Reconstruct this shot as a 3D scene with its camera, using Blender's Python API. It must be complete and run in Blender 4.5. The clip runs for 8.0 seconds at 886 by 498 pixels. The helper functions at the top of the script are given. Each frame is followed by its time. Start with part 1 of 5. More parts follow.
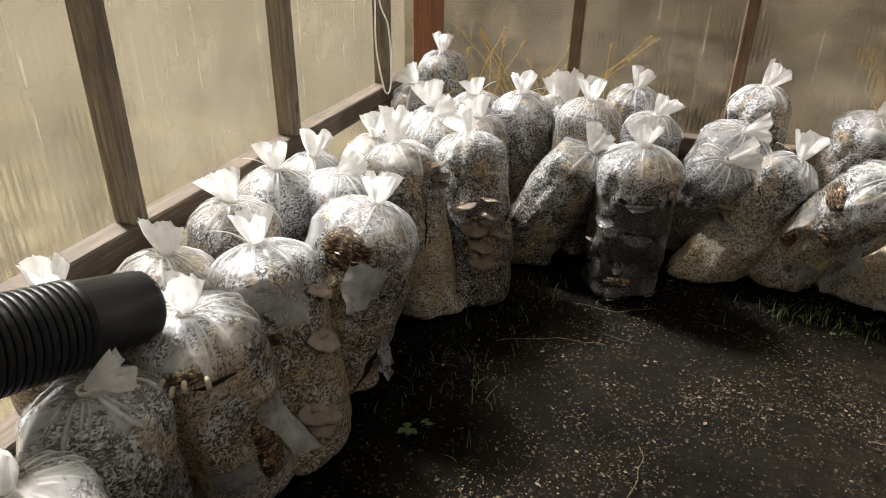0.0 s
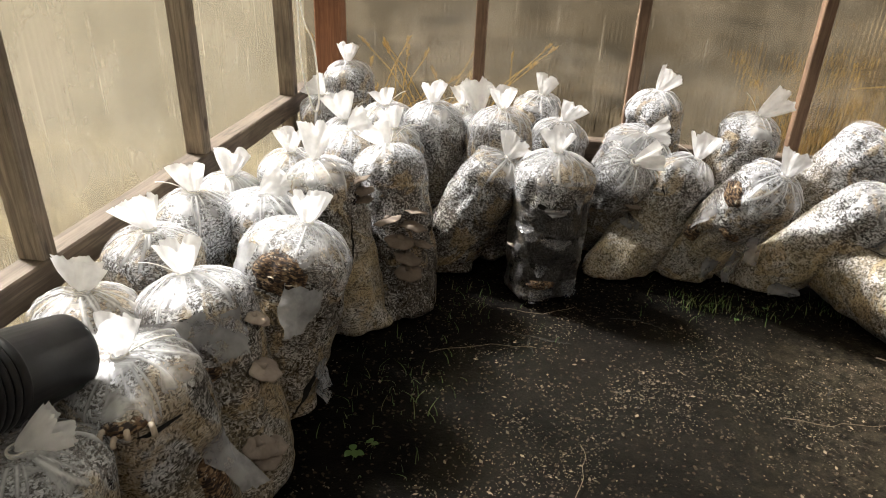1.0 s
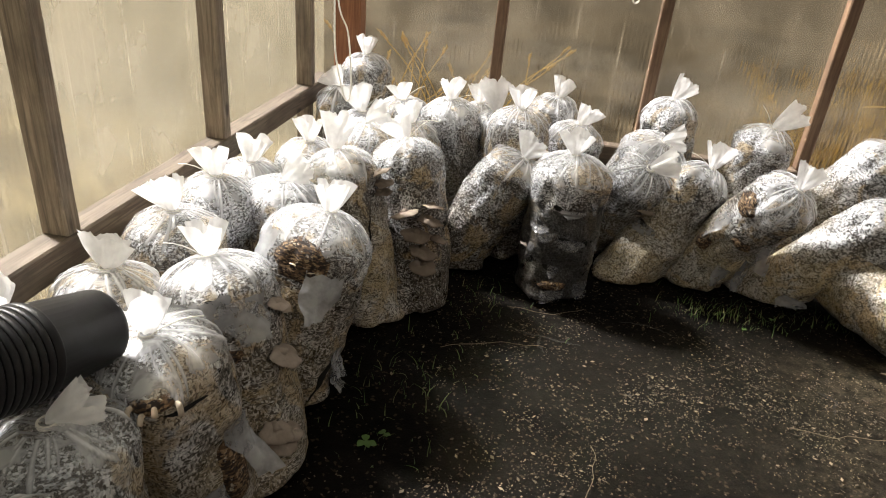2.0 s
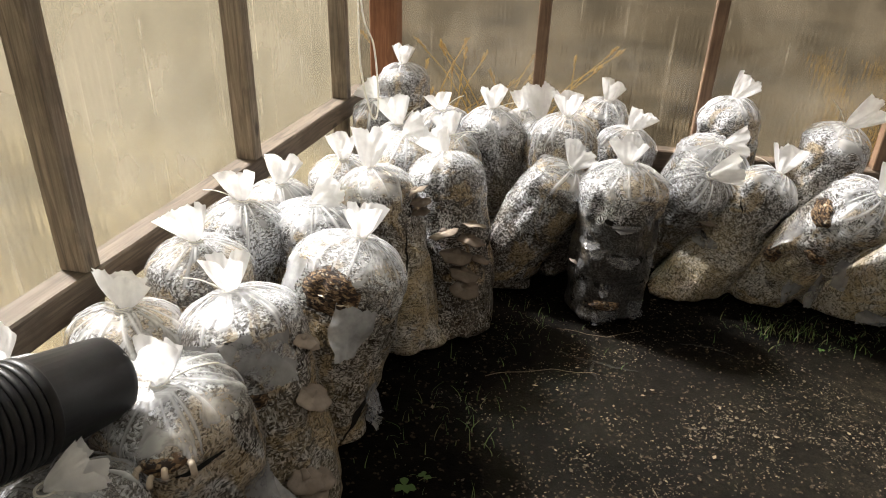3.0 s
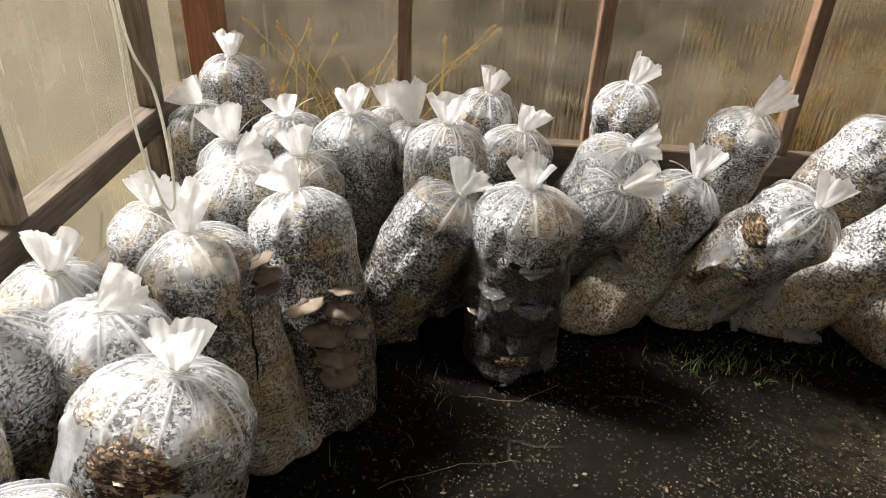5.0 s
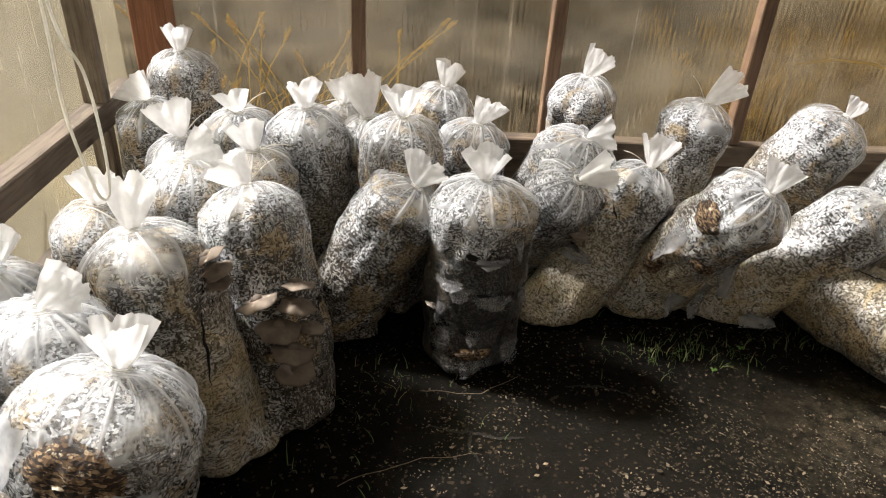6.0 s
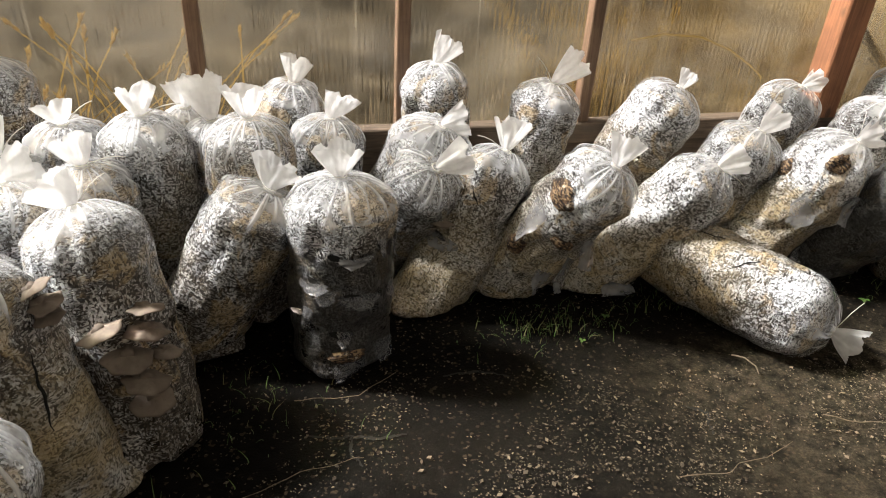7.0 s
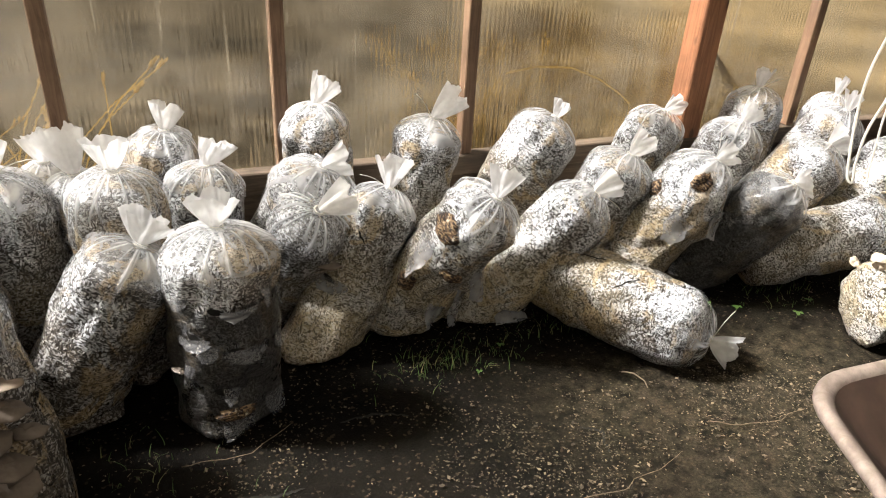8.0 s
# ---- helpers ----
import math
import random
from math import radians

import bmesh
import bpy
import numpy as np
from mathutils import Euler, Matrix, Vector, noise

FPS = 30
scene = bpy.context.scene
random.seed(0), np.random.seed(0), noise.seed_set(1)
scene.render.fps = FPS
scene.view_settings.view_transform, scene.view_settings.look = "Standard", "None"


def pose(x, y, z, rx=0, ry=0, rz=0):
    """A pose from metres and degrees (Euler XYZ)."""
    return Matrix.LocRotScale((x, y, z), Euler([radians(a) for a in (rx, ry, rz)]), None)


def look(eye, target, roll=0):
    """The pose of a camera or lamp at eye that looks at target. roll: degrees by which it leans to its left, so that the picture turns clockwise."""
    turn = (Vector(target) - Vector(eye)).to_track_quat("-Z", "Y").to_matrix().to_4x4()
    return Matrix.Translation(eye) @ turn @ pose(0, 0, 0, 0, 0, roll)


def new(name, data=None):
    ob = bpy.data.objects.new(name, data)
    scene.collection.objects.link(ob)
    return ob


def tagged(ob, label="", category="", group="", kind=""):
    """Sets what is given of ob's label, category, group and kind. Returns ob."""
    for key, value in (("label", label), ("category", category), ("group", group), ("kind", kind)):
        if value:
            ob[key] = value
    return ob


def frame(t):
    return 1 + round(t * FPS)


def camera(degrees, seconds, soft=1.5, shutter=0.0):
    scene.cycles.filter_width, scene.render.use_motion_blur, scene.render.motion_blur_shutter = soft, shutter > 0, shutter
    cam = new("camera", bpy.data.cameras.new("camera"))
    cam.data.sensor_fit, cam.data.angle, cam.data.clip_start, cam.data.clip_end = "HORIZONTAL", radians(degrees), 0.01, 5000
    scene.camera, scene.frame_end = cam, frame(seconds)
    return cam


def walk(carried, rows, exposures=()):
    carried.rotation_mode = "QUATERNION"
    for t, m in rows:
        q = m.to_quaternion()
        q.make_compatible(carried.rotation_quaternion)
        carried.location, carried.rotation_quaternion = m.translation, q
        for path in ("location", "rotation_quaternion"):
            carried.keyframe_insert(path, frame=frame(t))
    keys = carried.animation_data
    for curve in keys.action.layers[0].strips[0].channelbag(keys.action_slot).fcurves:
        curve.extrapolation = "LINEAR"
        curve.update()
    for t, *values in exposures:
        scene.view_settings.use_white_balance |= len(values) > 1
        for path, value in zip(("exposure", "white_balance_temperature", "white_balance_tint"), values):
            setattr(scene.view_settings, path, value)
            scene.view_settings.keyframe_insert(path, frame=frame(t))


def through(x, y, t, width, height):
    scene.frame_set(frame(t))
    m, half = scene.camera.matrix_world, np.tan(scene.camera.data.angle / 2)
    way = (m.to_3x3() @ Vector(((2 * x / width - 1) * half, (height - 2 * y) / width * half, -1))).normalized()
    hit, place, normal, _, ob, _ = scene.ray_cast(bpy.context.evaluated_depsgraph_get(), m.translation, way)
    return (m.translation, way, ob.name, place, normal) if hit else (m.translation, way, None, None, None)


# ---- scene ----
cam = camera(66.3, 8.0, soft=1.0)
PATH = [
    (0, (-0.009, -0.032, 1.252), (-0.595, 1.643, 0.329), 0.9),
    (0.5, (-0.119, -0.030, 1.267), (-0.426, 1.721, 0.349), 0.2),
    (1, (-0.123, -0.042, 1.276), (-0.404, 1.717, 0.367), 2.2),
    (2.3, (-0.204, -0.069, 1.264), (-0.466, 1.694, 0.356), 5.8),
    (2.5, (-0.188, -0.060, 1.264), (-0.477, 1.711, 0.380), 5.4),
    (3, (-0.197, 0.086, 1.251), (-0.601, 1.820, 0.343), 1.8),
    (3.2, (-0.198, 0.218, 1.222), (-0.685, 1.930, 0.309), 0.9),
    (3.5, (-0.193, 0.449, 1.219), (-0.698, 2.085, 0.187), 2.6),
    (3.7, (-0.182, 0.537, 1.215), (-0.686, 2.149, 0.143), 1.8),
    (4, (-0.190, 0.602, 1.239), (-0.595, 2.247, 0.175), 1.3),
    (4.5, (-0.275, 0.655, 1.262), (-0.398, 2.352, 0.210), 2.1),
    (4.7, (-0.309, 0.658, 1.267), (-0.348, 2.371, 0.236), 2.6),
    (5.8, (-0.289, 0.656, 1.239), (-0.257, 2.380, 0.227), 3.1),
    (6, (-0.283, 0.661, 1.237), (-0.189, 2.384, 0.224), 3.3),
    (6.5, (-0.262, 0.671, 1.235), (0.006, 2.380, 0.233), 2.9),
    (7, (-0.229, 0.694, 1.234), (0.206, 2.358, 0.213), 3.3),
    (7.5, (-0.188, 0.706, 1.242), (0.418, 2.346, 0.271), 3.5),
    (8, (-0.178, 0.702, 1.250), (0.531, 2.324, 0.321), 3.4),
]
EXPOSURE = [(0, 0.50), (0.5, 0.60), (1.0, 0.76), (2.5, 0.84), (3.2, 0.70), (4.0, 0.42), (4.7, 0.46), (6.0, 0.60), (7.0, 0.76), (8.0, 0.90)]
walk(cam, [(t, look(eye, aim, roll)) for t, eye, aim, roll in PATH], EXPOSURE)

# ---------- light ----------
SUN_DIR = Vector((0.88, -0.42, -0.97)).normalized()
sun = new("sun", bpy.data.lights.new("sun", "SUN"))
sun.data.energy, sun.data.angle, sun.data.color = 5.0, radians(7.0), (1.0, 0.962, 0.94)
sun.matrix_world = look((0, 0, 0), SUN_DIR)

world = bpy.data.worlds.new("world")
scene.world = world
world.use_nodes = True
wn = world.node_tree.nodes
sky = wn.new("ShaderNodeTexSky")
sky.sky_type, sky.sun_disc = "NISHITA", False
sky.sun_elevation = math.asin(-SUN_DIR.z)
sky.sun_rotation = math.atan2(-SUN_DIR.x, -SUN_DIR.y)
world.node_tree.links.new(sky.outputs[0], wn["Background"].inputs[0])
wn["Background"].inputs[1].default_value = 0.020


# ---------- materials ----------
class Nodes:
    """A small helper round one node material."""

    def __init__(self, name):
        self.mat = bpy.data.materials.new(name)
        self.mat.use_nodes = True
        self.tree = self.mat.node_tree
        self.bsdf = self.tree.nodes["Principled BSDF"]
        self.out = self.tree.nodes["Material Output"]
        self.coord = self.tree.nodes.new("ShaderNodeTexCoord")

    def put(self, socket, value):
        if isinstance(value, bpy.types.NodeSocket):
            self.tree.links.new(value, socket)
        else:
            socket.default_value = value

    def add(self, kind, **inputs):
        node = self.tree.nodes.new(kind)
        for key, value in inputs.items():
            self.put(node.inputs[key.replace("_", " ")], value)
        return node

    def mapped(self, scale=(1, 1, 1), source="Object"):
        node = self.add("ShaderNodeMapping", Vector=self.coord.outputs[source], Scale=scale)
        return node.outputs[0]

    def shifted(self, vector):
        """The vector moved by the object's own random number, so that repeats differ."""
        info = self.tree.nodes.new("ShaderNodeObjectInfo")
        mul = self.math("MULTIPLY", info.outputs["Random"], 37.0)
        node = self.tree.nodes.new("ShaderNodeVectorMath")
        node.operation = "ADD"
        self.put(node.inputs[0], vector)
        self.put(node.inputs[1], mul)
        return node.outputs[0]

    def noise(self, vector, scale, detail=3.0, rough=0.55, distort=0.0):
        node = self.add("ShaderNodeTexNoise", Vector=vector, Scale=scale, Detail=detail, Roughness=rough, Distortion=distort)
        return node.outputs["Fac"]

    def math(self, op, a, b=0.0, c=0.0):
        node = self.tree.nodes.new("ShaderNodeMath")
        node.operation = op
        for i, v in enumerate((a, b, c)):
            self.put(node.inputs[i], v)
        return node.outputs[0]

    def ramp(self, fac, lo, hi, a=0.0, b=1.0):
        node = self.tree.nodes.new("ShaderNodeMapRange")
        node.interpolation_type = "SMOOTHSTEP"
        for i, v in enumerate((fac, lo, hi, a, b)):
            self.put(node.inputs[i], v)
        return node.outputs[0]

    def mix(self, fac, a, b):
        node = self.tree.nodes.new("ShaderNodeMix")
        node.data_type = "RGBA"
        self.put(node.inputs[0], fac)
        for i, v in ((6, a), (7, b)):
            self.put(node.inputs[i], (*v, 1.0) if isinstance(v, tuple) else v)
        return node.outputs[2]

    def bump(self, height, strength=0.5, distance=0.01, normal=None):
        node = self.add("ShaderNodeBump", Height=height, Strength=strength, Distance=distance)
        if normal is not None:
            self.put(node.inputs["Normal"], normal)
        return node.outputs[0]

    def attr(self, name):
        node = self.tree.nodes.new("ShaderNodeAttribute")
        node.attribute_name = name
        return node.outputs["Fac"]

    def done(self, color=None, rough=None, normal=None, **extra):
        for key, value in (("Base Color", color), ("Roughness", rough), ("Normal", normal)):
            if value is not None:
                self.put(self.bsdf.inputs[key], (*value, 1.0) if isinstance(value, tuple) else value)
        for key, value in extra.items():
            self.put(self.bsdf.inputs[key.replace("_", " ")], value)
        return self.mat


def bag_material(name):
    """Clear film drawn tight over straw that white mycelium has grown through."""
    n = Nodes(name)
    base = n.shifted(n.mapped())
    info = n.tree.nodes.new("ShaderNodeObjectInfo")
    warp = n.noise(base, 28, 2.0)
    husk = []
    for scale, turn in (((1.0, 1.0, 2.9), (0.25, 0.2, 0.4)), ((1.9, 1.9, 1.1), (0.7, -0.5, 0.2))):
        m = n.add("ShaderNodeMapping", Vector=base, Rotation=turn, Scale=scale)
        w = n.tree.nodes.new("ShaderNodeVectorMath")
        w.operation = "ADD"
        n.put(w.inputs[0], m.outputs[0])
        n.put(w.inputs[1], n.math("MULTIPLY", warp, 0.03))
        vor = n.add("ShaderNodeTexVoronoi", Vector=w.outputs[0], Scale=132.0, Randomness=1.0)
        husk.append(n.add("ShaderNodeSeparateColor", Color=vor.outputs["Color"]).outputs[0])
    pick = n.ramp(n.noise(base, 45, 2.0), 0.47, 0.53)
    cell = n.math("ADD", n.math("MULTIPLY", husk[0], n.math("SUBTRACT", 1.0, pick)), n.math("MULTIPLY", husk[1], pick))
    grain = n.noise(base, 150, 2.0, 0.5, 0.6)
    large = n.noise(base, 7.0, 3.0, 0.6, 0.6)
    stain = n.noise(base, 5.0, 4.0, 0.62, 1.2)
    grey = n.noise(base, 16.0, 3.0, 0.6)
    # how much of the straw is still bare: differs from bag to bag and from patch to patch
    bare = n.math("ADD", n.ramp(large, 0.32, 0.68, -0.16, 0.20), n.math("MULTIPLY", info.outputs["Random"], 0.08))
    tone = n.math("ADD", cell, n.math("MULTIPLY", n.math("SUBTRACT", grain, 0.5), 0.55))
    blotch = n.noise(base, 30.0, 5.0, 0.72, 0.8)
    clot = n.ramp(blotch, 0.40, 0.46, -0.17, 0.0)
    cream = n.ramp(blotch, 0.56, 0.61, 0.0, 0.16)
    level = n.math("ADD", n.math("ADD", n.math("SUBTRACT", tone, bare), -0.005), n.math("ADD", clot, cream))
    # browner filling low down, with shade of the lower bodies put into the colour
    shade_brown = n.noise(base, 5.5, 4.0, 0.65, 0.8)
    shade_brown = n.ramp(n.math("ADD", shade_brown, n.math("MULTIPLY", n.attr("low"), 0.27)), 0.50, 0.68)
    shade_brown = n.math("MULTIPLY", shade_brown, n.math("SUBTRACT", 1.0, n.math("MULTIPLY", n.attr("tan"), 0.75)))
    level = n.math("SUBTRACT", level, n.math("MULTIPLY", shade_brown, 0.26))
    node = n.tree.nodes.new("ShaderNodeValToRGB")
    els = node.color_ramp.elements
    for k, (pos, c) in enumerate(((0.04, (0.030, 0.027, 0.024)), (0.19, (0.092, 0.086, 0.079)), (0.33, (0.24, 0.25, 0.268)), (0.56, (0.47, 0.49, 0.52)), (0.86, (0.80, 0.82, 0.85)))):
        if k > 1:
            els.new(pos)
        els[k].position, els[k].color = pos, (*c, 1)
    n.put(node.inputs[0], level)
    color = n.mix(n.math("MULTIPLY", shade_brown, 0.34), node.outputs[0], n.mix(n.ramp(tone, 0.2, 0.9), (0.035, 0.026, 0.017), (0.34, 0.27, 0.18)))
    flecks = n.ramp(tone, 0.25, 0.4, 1.0, 0.0)
    tan = n.mix(cell, (0.34, 0.23, 0.10), (0.55, 0.43, 0.25))
    tan_fac = n.math("MULTIPLY", n.ramp(stain, 0.52, 0.60, 0.0, 0.66), n.ramp(flecks, 0.0, 1.0, 1.0, 0.35))
    color = n.mix(tan_fac, color, tan)
    low = n.attr("tan")
    color = n.mix(n.math("MULTIPLY", n.math("MULTIPLY", low, n.ramp(large, 0.3, 0.62, 0.25, 0.88)), n.ramp(flecks, 0.0, 1.0, 0.8, 0.3)), color, (0.56, 0.46, 0.28))
    dark = n.attr("dark")
    murk = n.mix(n.ramp(grain, 0.4, 0.7), (0.008, 0.008, 0.008), (0.040, 0.040, 0.041))
    color = n.mix(n.math("MULTIPLY", dark, n.ramp(large, 0.2, 0.6, 1.0, 0.8)), color, murk)
    h = n.math("ADD", n.math("MULTIPLY", grain, 0.4), n.math("MULTIPLY", cell, 0.6))
    wrinkle = n.noise(n.shifted(n.mapped((3.0, 3.0, 9.0))), 5.0, 4.0, 0.6, 1.2)
    bump = n.bump(n.math("ADD", h, n.math("MULTIPLY", blotch, 1.2)), 0.7, 0.006)
    bump = n.bump(wrinkle, 0.5, 0.012, bump)
    rough = n.ramp(grey, 0.3, 0.7, 0.22, 0.5)
    return n.done(color, rough, bump, Specular_IOR_Level=0.45, Coat_Weight=0.4, Coat_Roughness=0.22)


def film_material(name, tint, through=0.45):
    n = Nodes(name)
    v = n.shifted(n.mapped())
    fold = n.noise(n.shifted(n.mapped((40, 40, 9))), 3.0, 3.0, 0.6, 0.5)
    color = n.mix(n.noise(v, 60, 3.0), tint, tuple(c * 0.92 for c in tint))
    n.done(color, 0.3, n.bump(fold, 0.5, 0.004), Specular_IOR_Level=0.5)
    glow = n.add("ShaderNodeBsdfTranslucent", Color=color)
    both = n.add("ShaderNodeMixShader", Fac=through)
    n.tree.links.new(n.bsdf.outputs[0], both.inputs[1])
    n.tree.links.new(glow.outputs[0], both.inputs[2])
    clear = n.add("ShaderNodeBsdfTransparent")
    last = n.add("ShaderNodeMixShader", Fac=n.ramp(n.noise(v, 22, 2.0), 0.35, 0.7, 0.04, 0.22))
    n.tree.links.new(both.outputs[0], last.inputs[1])
    n.tree.links.new(clear.outputs[0], last.inputs[2])
    n.tree.links.new(last.outputs[0], n.out.inputs[0])
    return n.mat


def hood_material(name):
    """Slack clear film: white along its folds and where it lies doubled, clear between."""
    n = Nodes(name)
    v = n.shifted(n.mapped())
    fade, fold = n.attr("film"), n.attr("fold")
    info = n.tree.nodes.new("ShaderNodeObjectInfo")
    milk = n.ramp(info.outputs["Random"], 0.0, 1.0, 0.06, 0.40)
    cloud = n.ramp(n.noise(v, 11.0, 4.0, 0.65, 1.0), 0.46, 0.62)
    fine = n.noise(v, 70.0, 3.0, 0.6, 0.8)
    thick = n.math("ADD", n.math("MULTIPLY", fold, 0.85), n.math("ADD", n.math("MULTIPLY", cloud, milk), 0.08))
    thick = n.math("ADD", thick, n.ramp(fade, 0.95, 1.0, 0.0, 0.10))
    cover = n.math("MINIMUM", n.math("MULTIPLY", thick, fade), 0.95)
    n.done((0.86, 0.87, 0.89), 0.24, n.bump(fine, 0.25, 0.003), Specular_IOR_Level=0.5)
    glow = n.add("ShaderNodeBsdfTranslucent", Color=(0.86, 0.87, 0.89, 1.0))
    both = n.add("ShaderNodeMixShader", Fac=0.35)
    n.tree.links.new(n.bsdf.outputs[0], both.inputs[1])
    n.tree.links.new(glow.outputs[0], both.inputs[2])
    clear = n.add("ShaderNodeBsdfTransparent")
    last = n.add("ShaderNodeMixShader", Fac=cover)
    n.tree.links.new(clear.outputs[0], last.inputs[1])
    n.tree.links.new(both.outputs[0], last.inputs[2])
    n.tree.links.new(last.outputs[0], n.out.inputs[0])
    return n.mat


def clear_film_material(name, lo, hi):
    """Grey torn film: partly see-through."""
    n = Nodes(name)
    v = n.shifted(n.mapped())
    color = n.mix(n.noise(v, 30, 4.0), lo, hi)
    n.done(color, 0.22, n.bump(n.noise(v, 45, 3.0), 0.5, 0.005))
    clear = n.add("ShaderNodeBsdfTransparent")
    both = n.add("ShaderNodeMixShader", Fac=n.ramp(n.noise(v, 25, 3.0), 0.3, 0.7, 0.28, 0.58))
    n.tree.links.new(n.bsdf.outputs[0], both.inputs[1])
    n.tree.links.new(clear.outputs[0], both.inputs[2])
    n.tree.links.new(both.outputs[0], n.out.inputs[0])
    return n.mat


def wood_material(name, dark, light, axis=2, weather=0.5):
    n = Nodes(name)
    s = [26.0, 26.0, 26.0]
    s[axis] = 1.6
    v = n.shifted(n.mapped(tuple(s)))
    grain = n.noise(v, 2.2, 5.0, 0.65, 1.4)
    blotch = n.noise(n.shifted(n.mapped()), 7, 4.0, 0.6)
    k = [9.0, 9.0, 9.0]
    k[axis] = 4.0
    knots = n.add("ShaderNodeTexVoronoi", Vector=n.shifted(n.mapped(tuple(k))), Scale=1.0)
    knot = n.ramp(knots.outputs["Distance"], 0.07, 0.15, 1.0, 0.0)
    color = n.mix(n.ramp(grain, 0.3, 0.7), dark, light)
    color = n.mix(n.math("MULTIPLY", n.ramp(blotch, 0.45, 0.7), weather), color, tuple(c * 0.55 for c in dark))
    color = n.mix(n.math("MULTIPLY", knot, 0.8), color, tuple(c * 0.3 for c in dark))
    return n.done(color, 0.75, n.bump(grain, 0.5, 0.004))


def soil_material(name):
    n = Nodes(name)
    v = n.mapped()
    big = n.noise(v, 1.6, 4.0, 0.6, 0.4)
    mid = n.noise(v, 14, 5.0, 0.65)
    fine = n.noise(v, 160, 4.0, 0.7)
    chips = n.add("ShaderNodeTexVoronoi", Vector=v, Scale=140.0)
    chip = n.add("ShaderNodeSeparateColor", Color=chips.outputs["Color"]).outputs[0]
    bed_shade = n.attr("bed_shade")
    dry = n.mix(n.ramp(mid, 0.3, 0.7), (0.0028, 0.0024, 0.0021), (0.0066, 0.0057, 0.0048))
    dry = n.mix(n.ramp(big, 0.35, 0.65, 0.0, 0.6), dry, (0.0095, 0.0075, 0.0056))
    # near-black bed tone carries the shade beside the bags
    shade_brown = n.mix(n.ramp(mid, 0.3, 0.7), (0.0022, 0.0019, 0.0016), (0.006, 0.0048, 0.0034))
    color = n.mix(bed_shade, dry, shade_brown)
    moss = n.math("MULTIPLY", n.attr("moss"), n.ramp(n.noise(v, 24, 5.0, 0.7), 0.28, 0.78))
    color = n.mix(moss, color, n.mix(n.ramp(fine, 0.35, 0.7), (0.036, 0.029, 0.019), (0.105, 0.086, 0.058)))
    color = n.mix(n.math("MULTIPLY", n.ramp(chip, 0.93, 0.97), 0.6), color, (0.06, 0.045, 0.03))
    h = n.math("ADD", n.math("MULTIPLY", mid, 1.0), n.math("MULTIPLY", fine, 0.35))
    return n.done(color, 0.9, n.bump(h, 0.8, 0.012), Specular_IOR_Level=0.06)


def grass_ground_material(name):
    """Autumn field: bleached grass, darker hollows and pale tufts."""
    n = Nodes(name)
    v = n.mapped()
    a = n.noise(v, 0.75, 4.0, 0.6, 0.8)
    b = n.noise(v, 6.0, 4.0, 0.6)
    tuft = n.noise(v, 2.4, 3.0, 0.6, 0.5)
    xyz = n.add("ShaderNodeSeparateXYZ", Vector=n.coord.outputs["Object"])
    color = n.mix(n.ramp(a, 0.38, 0.62), (0.075, 0.066, 0.028), (0.62, 0.51, 0.32))
    # a darker strip runs off behind the back wall
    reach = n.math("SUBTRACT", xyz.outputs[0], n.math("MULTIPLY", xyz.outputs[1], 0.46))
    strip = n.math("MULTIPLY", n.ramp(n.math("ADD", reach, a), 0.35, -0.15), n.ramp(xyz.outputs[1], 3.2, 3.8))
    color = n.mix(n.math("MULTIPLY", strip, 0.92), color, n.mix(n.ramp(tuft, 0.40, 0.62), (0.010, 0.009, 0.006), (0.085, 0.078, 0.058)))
    color = n.mix(n.ramp(b, 0.5, 0.8, 0.0, 0.6), color, (0.06, 0.045, 0.025))
    color = n.mix(n.ramp(tuft, 0.60, 0.70, 0.0, 0.6), color, (0.42, 0.38, 0.30))
    return n.done(color, 0.9, n.bump(b, 0.6, 0.05))


